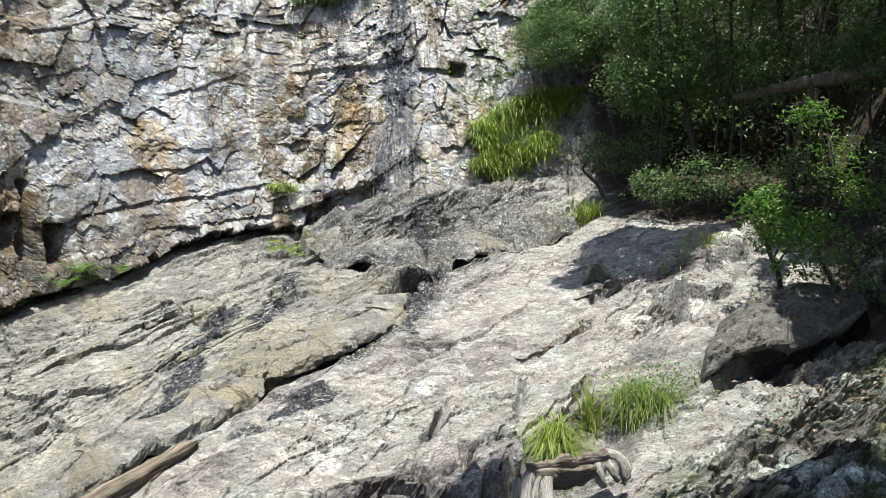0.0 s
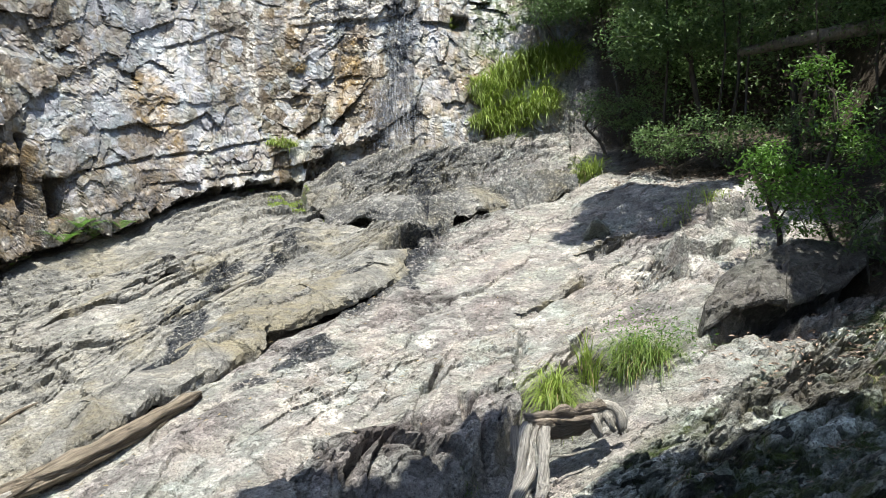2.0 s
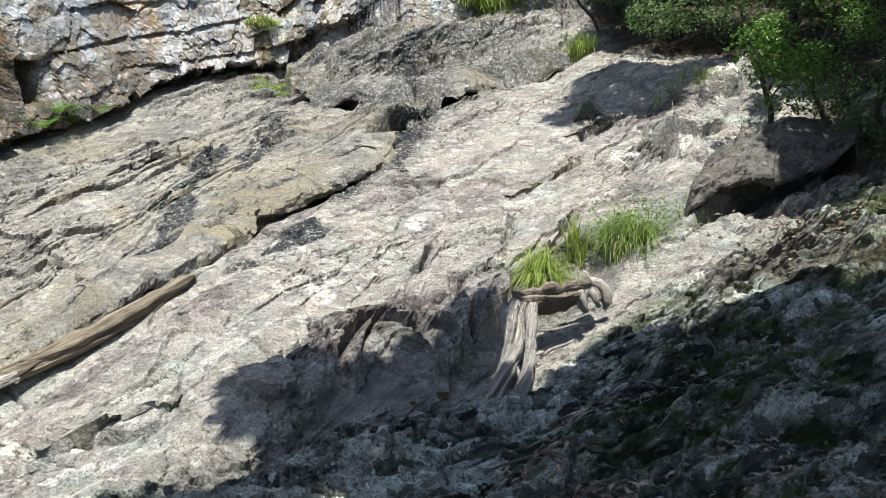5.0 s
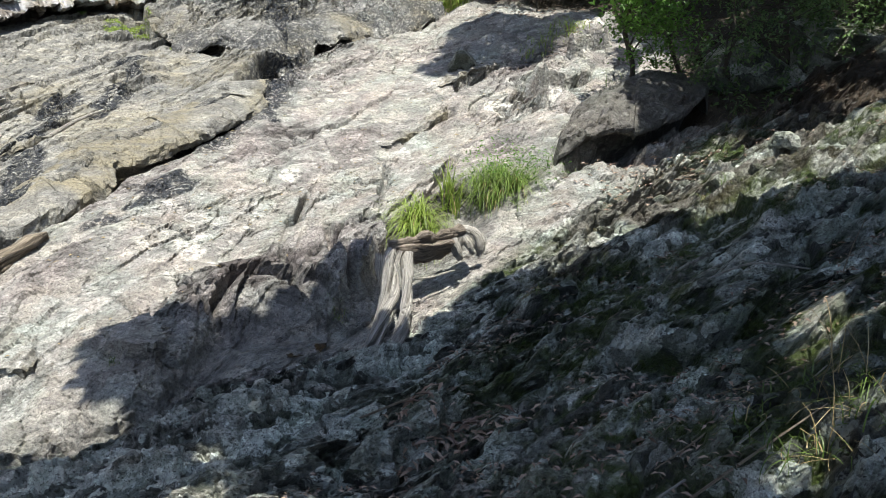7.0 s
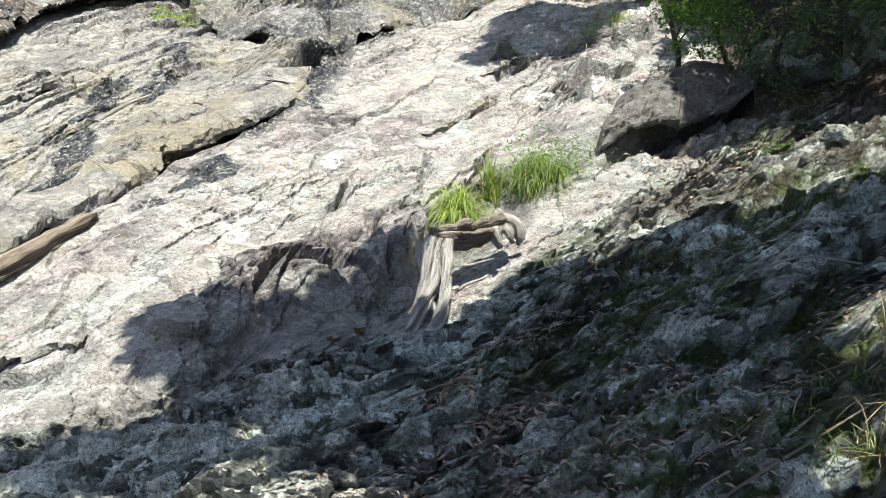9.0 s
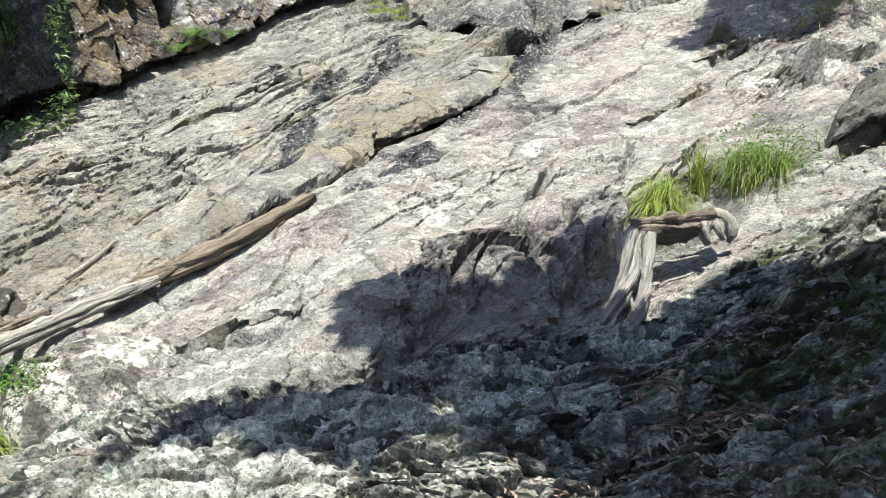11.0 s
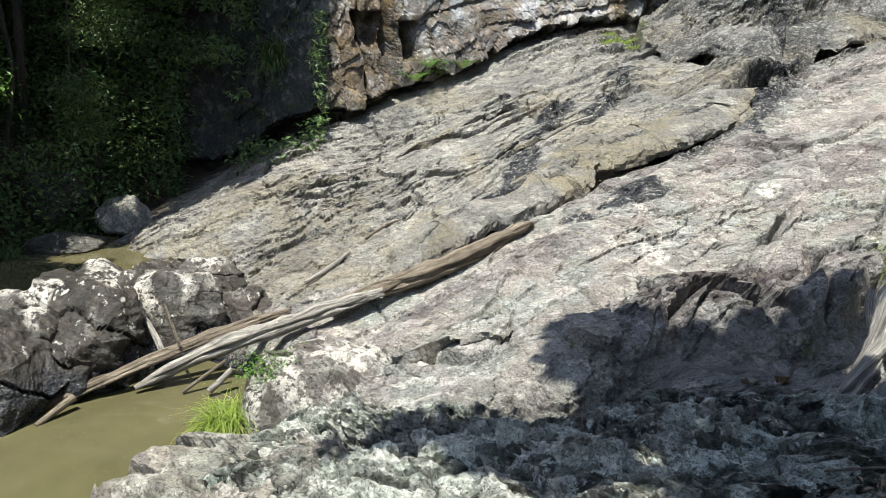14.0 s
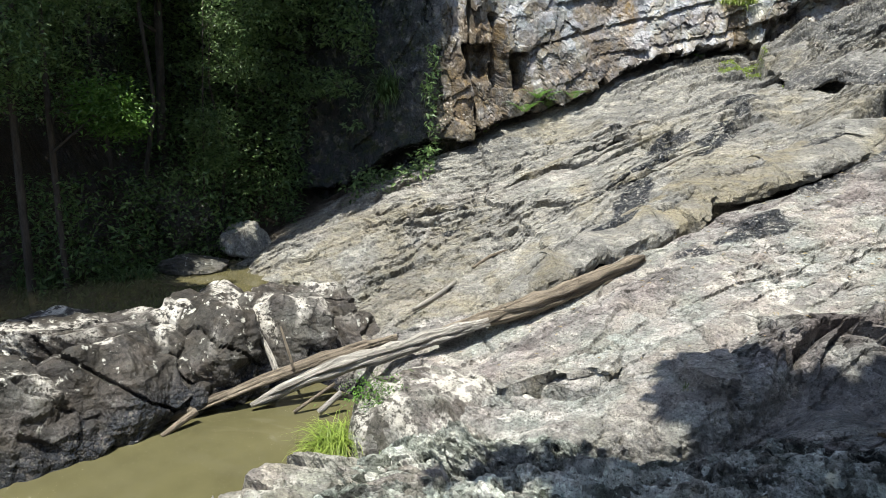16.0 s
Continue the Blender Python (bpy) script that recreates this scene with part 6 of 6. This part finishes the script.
woods_rng = np.random.default_rng(577)
woods_at = np.stack([woods_rng.uniform(2.4, 12, 42000), woods_rng.uniform(14.2, 17.5, 42000), woods_rng.uniform(3.5, 12, 42000)], 1)
woods_at = woods_at[fbm(woods_at[:, 0] * 0.9, woods_at[:, 2] * 0.9 + woods_at[:, 1], 3, 579) > -0.3]
woods = leaf_mesh("far_woods", woods_at, 0.11, forest_leaf, woods_rng)
tagged(woods, "dense dark forest foliage on the slope behind", "forest", kind="stuff")

# ---- forest to the left ----
L_TREES = [
    (-10.4, 3.6, 5.2, 0.07, [(-9.8, 4.1, 3.0, 0.33), (-9.7, 4.2, 2.75, 0.25)], 0.075, light_leaf, 45, (0.15, 0.1)),
    (-10.6, 3.2, 6.5, 0.09, [(-10.3, 3.3, 4.3, 0.9), (-9.8, 2.9, 3.6, 0.6), (-10.4, 4.2, 4.6, 0.8), (-10.6, 2.6, 3.2, 0.8)], 0.08, forest_leaf, 70, (0.2, 0)),
    (-12.5, 6.2, 8.0, 0.16, [(-12.0, 6.0, 5.2, 1.0), (-11.6, 6.8, 5.6, 0.9), (-12.6, 5.2, 4.8, 1.0)], 0.08, forest_leaf, 70, (0.2, 0.3)),
    (-10.7, 6.0, 4.6, 0.03, [(-10.6, 6.2, 2.6, 0.35), (-10.4, 6.5, 3.6, 0.5), (-10.2, 6.5, 4.4, 0.6), (-10.7, 6.2, 2.1, 0.2)], 0.07, forest_leaf, 40, (0.1, 0.2)),
    (-12.8, 3.4, 7.5, 0.12, [(-12.2, 3.2, 4.6, 1.1), (-11.8, 2.4, 3.4, 1.0), (-12.2, 4.2, 3.4, 0.9), (-11.6, 1.6, 2.8, 0.9)], 0.08, forest_leaf, 80, (0.2, 0)),
    (-11.8, 7.4, 6.5, 0.06, [(-11.2, 7.2, 4.4, 0.7), (-10.6, 7.6, 4.9, 0.6)], 0.08, forest_leaf, 45, (0.2, 0.1))]
for k, (tx, ty, top, r, blobs, leaf, lm, n, lean) in enumerate(L_TREES):
    tree("tree", "forest tree in deep shade beside the upper pool", tx, ty, top, 0.55 * r, blobs, leaf, lm, bark, 600 + k, n, 34, 0.16, lean, "forest trees")
for k, (pts, r) in enumerate([([(-11.9, 5.6, 0.5), (-12.05, 5.65, 1.6), (-11.7, 5.8, 3.0), (-11.75, 5.7, 4.6), (-11.4, 5.9, 6.0)], 0.05), ([(-12.3, 5.0, 0.5), (-12.0, 5.1, 2.0), (-12.15, 5.0, 3.8), (-11.9, 5.1, 6.5)], 0.04), ([(-11.3, 6.6, 0.8), (-11.1, 6.7, 2.0), (-11.3, 6.6, 3.4), (-11.0, 6.7, 5.5)], 0.03)]):
    stick("thin upright forest stem with grey bark", pts, np.linspace(r, r * 0.6, len(pts)), bark, 620 + k, "sapling", "forest stems")
for k, (gx_, gy_, r, ln) in enumerate([(-10.6, 5.6, 0.3, 0.5), (-10.2, 4.4, 0.3, 0.5), (-11.0, 3.4, 0.3, 0.6)]):
    grass_clump("dark green grass in shade at the upper pool", gx_, gy_, r, ln, 160, 630 + k, mat=forest_leaf, z=max(ground_z(gx_, gy_), UPPER_POOL))


woods_rng = np.random.default_rng(587)
wall_s, wall_z = woods_rng.uniform(21.3, 29.0, 70000), woods_rng.uniform(0.8, 8.5, 70000)
kept = fbm(wall_s * 0.9, wall_z * 0.8, 4, 589) + 0.3 * soft(wall_s, 22.0, 24.5) > 0.02
wall_s, wall_z = wall_s[kept], wall_z[kept]
wall_x, wall_y, wall_nx, wall_ny = cliff_frame(wall_s)
wall_out = woods_rng.uniform(0.1, 1.1, len(wall_s)) - LEAN * np.maximum(wall_z - 1.0, 0)
woods_at = np.stack([wall_x + wall_nx * wall_out, wall_y + wall_ny * wall_out, wall_z], 1)
woods = leaf_mesh("far_woods", woods_at, 0.11, forest_leaf, woods_rng)
tagged(woods, "dark shaded creepers and foliage on the far rock wall", "forest", kind="stuff")


# unseen undergrowth: dark leaves added to stand in for black shade on the shore
under_rng = np.random.default_rng(591)
ux, uy = under_rng.uniform(-14.5, -10.2, 36000), under_rng.uniform(-0.5, 7.0, 36000)
tall = 1.5 * soft(fbm(ux * 1.1, uy * 1.1, 3, 593), -0.35, 0.5)
kept = tall > 0.12
under_at = np.stack([ux, uy, np.maximum(height(ux, uy, False), UPPER_POOL) + tall * under_rng.uniform(0, 1, len(ux))], 1)[kept]
tagged(leaf_mesh("undergrowth", under_at, 0.10, forest_leaf, under_rng), "dark leaf mass added to deepen the shade on the far shore", "undergrowth", kind="stuff")


# ---- trees overhead, whose crowns shade the bank, the forest and the far wall ----
def shade_tree(label, x, y, outline, lift, n, seed, trunk_r=0.16, thick=1.2, gaps=0.0, far_gaps=0.0, leaf=0.13, ground_level=None, holes=()):
    rng = np.random.default_rng(seed)
    ob = holder("tree", x, y, ground_z(x, y) - 0.1)
    pts = np.array(outline)
    lo, hi = pts.min(0), pts.max(0)
    px, py = rng.uniform(lo[0], hi[0], n * 3), rng.uniform(lo[1], hi[1], n * 3)
    d = inside(px, py, outline) + 0.22 * fbm(px * 1.6, py * 1.6, 3, seed)
    keep = (d > 0) & (fbm(px * 1.1, py * 1.1, 3, seed + 4) > -1.2 + gaps + far_gaps * soft(py, 11.0, 12.5))
    for hx, hy, hr in holes:
        keep &= np.hypot(px - hx, py - hy) > hr
    px, py = px[keep][:n], py[keep][:n]
    h = lift + rng.uniform(-thick, thick, len(px)) * 0.5
    z0 = height(px, py, False) if ground_level is None else 0 * px + ground_level
    at = np.stack([px + SUN.x / SUN.z * h, py + SUN.y / SUN.z * h, z0 + h], 1) - np.array(ob.location)
    foliage_tag(leaf_mesh("crown", at, leaf, forest_leaf, rng, ob, 0.1, 0.55, 0.5))
    c = at.mean(0)
    limbs = [tube([(0, 0, 0), (0.1 * c[0], 0.1 * c[1], 0.45 * c[2]), (0.35 * c[0], 0.35 * c[1], 0.8 * c[2]), tuple(c)], [trunk_r * 1.2, trunk_r, trunk_r * 0.7, trunk_r * 0.3], 12, 0.1, seed, 0.2, 0.2)]
    for e in at[rng.integers(0, len(at), 14)]:
        s = np.array([0.3 * c[0], 0.3 * c[1], 0.72 * c[2]])
        limbs.append(tube([s, 0.5 * (s + e) + [0, 0, 0.2], e], [trunk_r * 0.4, trunk_r * 0.25, 0.01], 6, 0.1, seed + 1))
    tube_part("trunk", limbs, bark, ob)
    return tagged(ob, label, "tree", "shade trees")


BANK_SHADE = [(9, 3.2), (5.0, 4.1), (3.41, 4.4), (2.8, 4.5), (2.15, 4.8), (1.34, 4.95), (1.0, 5.25), (0.85, 5.0), (0.3, 4.88), (-0.1, 4.86), (-0.16, 5.3), (-0.2, 5.75), (-0.42, 5.78), (-0.62, 5.45), (-0.9, 5.22), (-1.05, 5.12), (-1.24, 5.06), (-1.53, 4.98), (-1.93, 5.04), (-2.2, 5.1), (-2.4, 5.0), (-2.1, 4.7), (-1.63, 4.44), (-1.6, 4.2), (-2.4, 3.95),
              (-3.0, 3.4), (-3.0, 3.0), (-1.9, 3.35), (-1.0, 3.3), (-0.3, 2.9), (0.2, 2.3), (1.2, 0.8), (2.0, -1.0), (9, -2.5)]
shade_tree("tall tree on the bank whose crown shades the near rock", 3.0, -2.5, BANK_SHADE, 6.5, 90000, 701, 0.2, 1.6, leaf=0.16, holes=[(1.9, 2.75, 0.24), (2.25, 2.4, 0.28), (1.45, 2.05, 0.2), (1.8, 2.1, 0.2), (2.5, 3.05, 0.16), (1.2, 2.75, 0.1), (1.6, 3.0, 0.1), (2.7, 2.7, 0.2), (2.1, 1.9, 0.2)])
shade_tree("tall forest tree on the slope above the slab", 5.2, 13.6, [(0.45, 10.2), (0.7, 9.5), (1.4, 9.9), (1.95, 9.7), (2.9, 10.9), (3.5, 11.2), (3.2, 9.8), (2.8, 8.3), (2.5, 7.6), (2.65, 7.1), (3.1, 6.8), (3.6, 6.3), (4.1, 5.8), (4.7, 5.3), (9, 4.8), (14, 10), (14, 24), (4, 24), (2.8, 18), (2.4, 14.4), (1.6, 13.2), (0.9, 12.6), (1.2, 11.7)], 6.8, 110000, 703, 0.2, 1.6, gaps=0.6, far_gaps=1.7, holes=[(3.3, 8.9, 0.45), (3.75, 9.4, 0.4), (2.9, 9.0, 0.3)])
shade_tree("tall forest tree above the upper pool", -12.0, 2.0, [(-8.7, 8.9), (-8.75, 7.9), (-9.3, 7.3), (-9.6, 6.4), (-9.2, 5.2), (-7.9, 4.4), (-7.6, 3.0), (-8.2, 1.5), (-9, -1), (-15, -2), (-18, 4), (-15, 12), (-10.5, 13.5), (-9.0, 11.0)], 7.5, 120000, 705, 0.2, 1.6, gaps=0.35, ground_level=0.8, holes=[(-9.3, 5.1, 0.5), (-10.3, 7.0, 0.3), (-11.0, 7.6, 0.4)])

# ---- litter ----
def litter(name, label, n, outline, size, mat, seed, slim=0.3, bunch=0.0):
    rng = np.random.default_rng(seed)
    pts = np.array(outline)
    lo, hi = pts.min(0), pts.max(0)
    x, y = rng.uniform(lo[0], hi[0], n * 4), rng.uniform(lo[1], hi[1], n * 4)
    keep = (inside(x, y, outline) > 0) & (fbm(x * 1.8, y * 1.8, 3, seed) > bunch)
    x, y = x[keep][:n], y[keep][:n]
    at = np.stack([x, y, height(x, y) + 0.012], 1)
    ob = leaf_mesh(name, at, size, mat, rng, None, 0.0, slim, 0.75)
    return tagged(ob, label, "leaf litter", kind="stuff")


litter("leaf_litter", "fallen dry brown eucalypt leaves scattered on the bank", 7000, [(-0.6, 2.6), (0.0, 3.9), (1.2, 4.6), (3.4, 4.6), (4.6, 6.6), (3.2, 7.0), (5.5, 8.5), (6, 2), (1, 1)], 0.042, dry_leaf, 801, 0.32, -0.1)
litter("leaf_litter", "thick patch of curled brown leaves on the bank", 260, [(0.05, 3.1), (0.0, 3.4), (0.3, 3.5), (0.75, 3.2), (0.6, 2.9)], 0.08, dry_leaf, 802, 0.28, -0.6)
litter("leaf_litter", "dry red-brown leaves drifted below the boulder", 420, [(1.0, 6.1), (1.6, 6.5), (2.4, 7.0), (3.2, 7.2), (4.2, 7.0), (3.6, 5.6), (2.6, 5.9)], 0.07, dry_leaf, 803, 0.3, -0.2)
litter("leaf_litter", "thin scatter of pale leaves on the sunlit slab", 260, [(-4.5, 4.6), (-1.5, 5.2), (1.5, 8), (2, 10), (-1, 10), (-4, 6.2)], 0.05, straw, 804, 0.3, -0.6)
litter("leaf_litter", "leaf litter on the shaded slab under the forest", 900, [(0.8, 10), (2, 9.6), (4, 11), (7, 9), (8, 14), (2, 14)], 0.08, dry_leaf, 805, 0.3, -0.3)
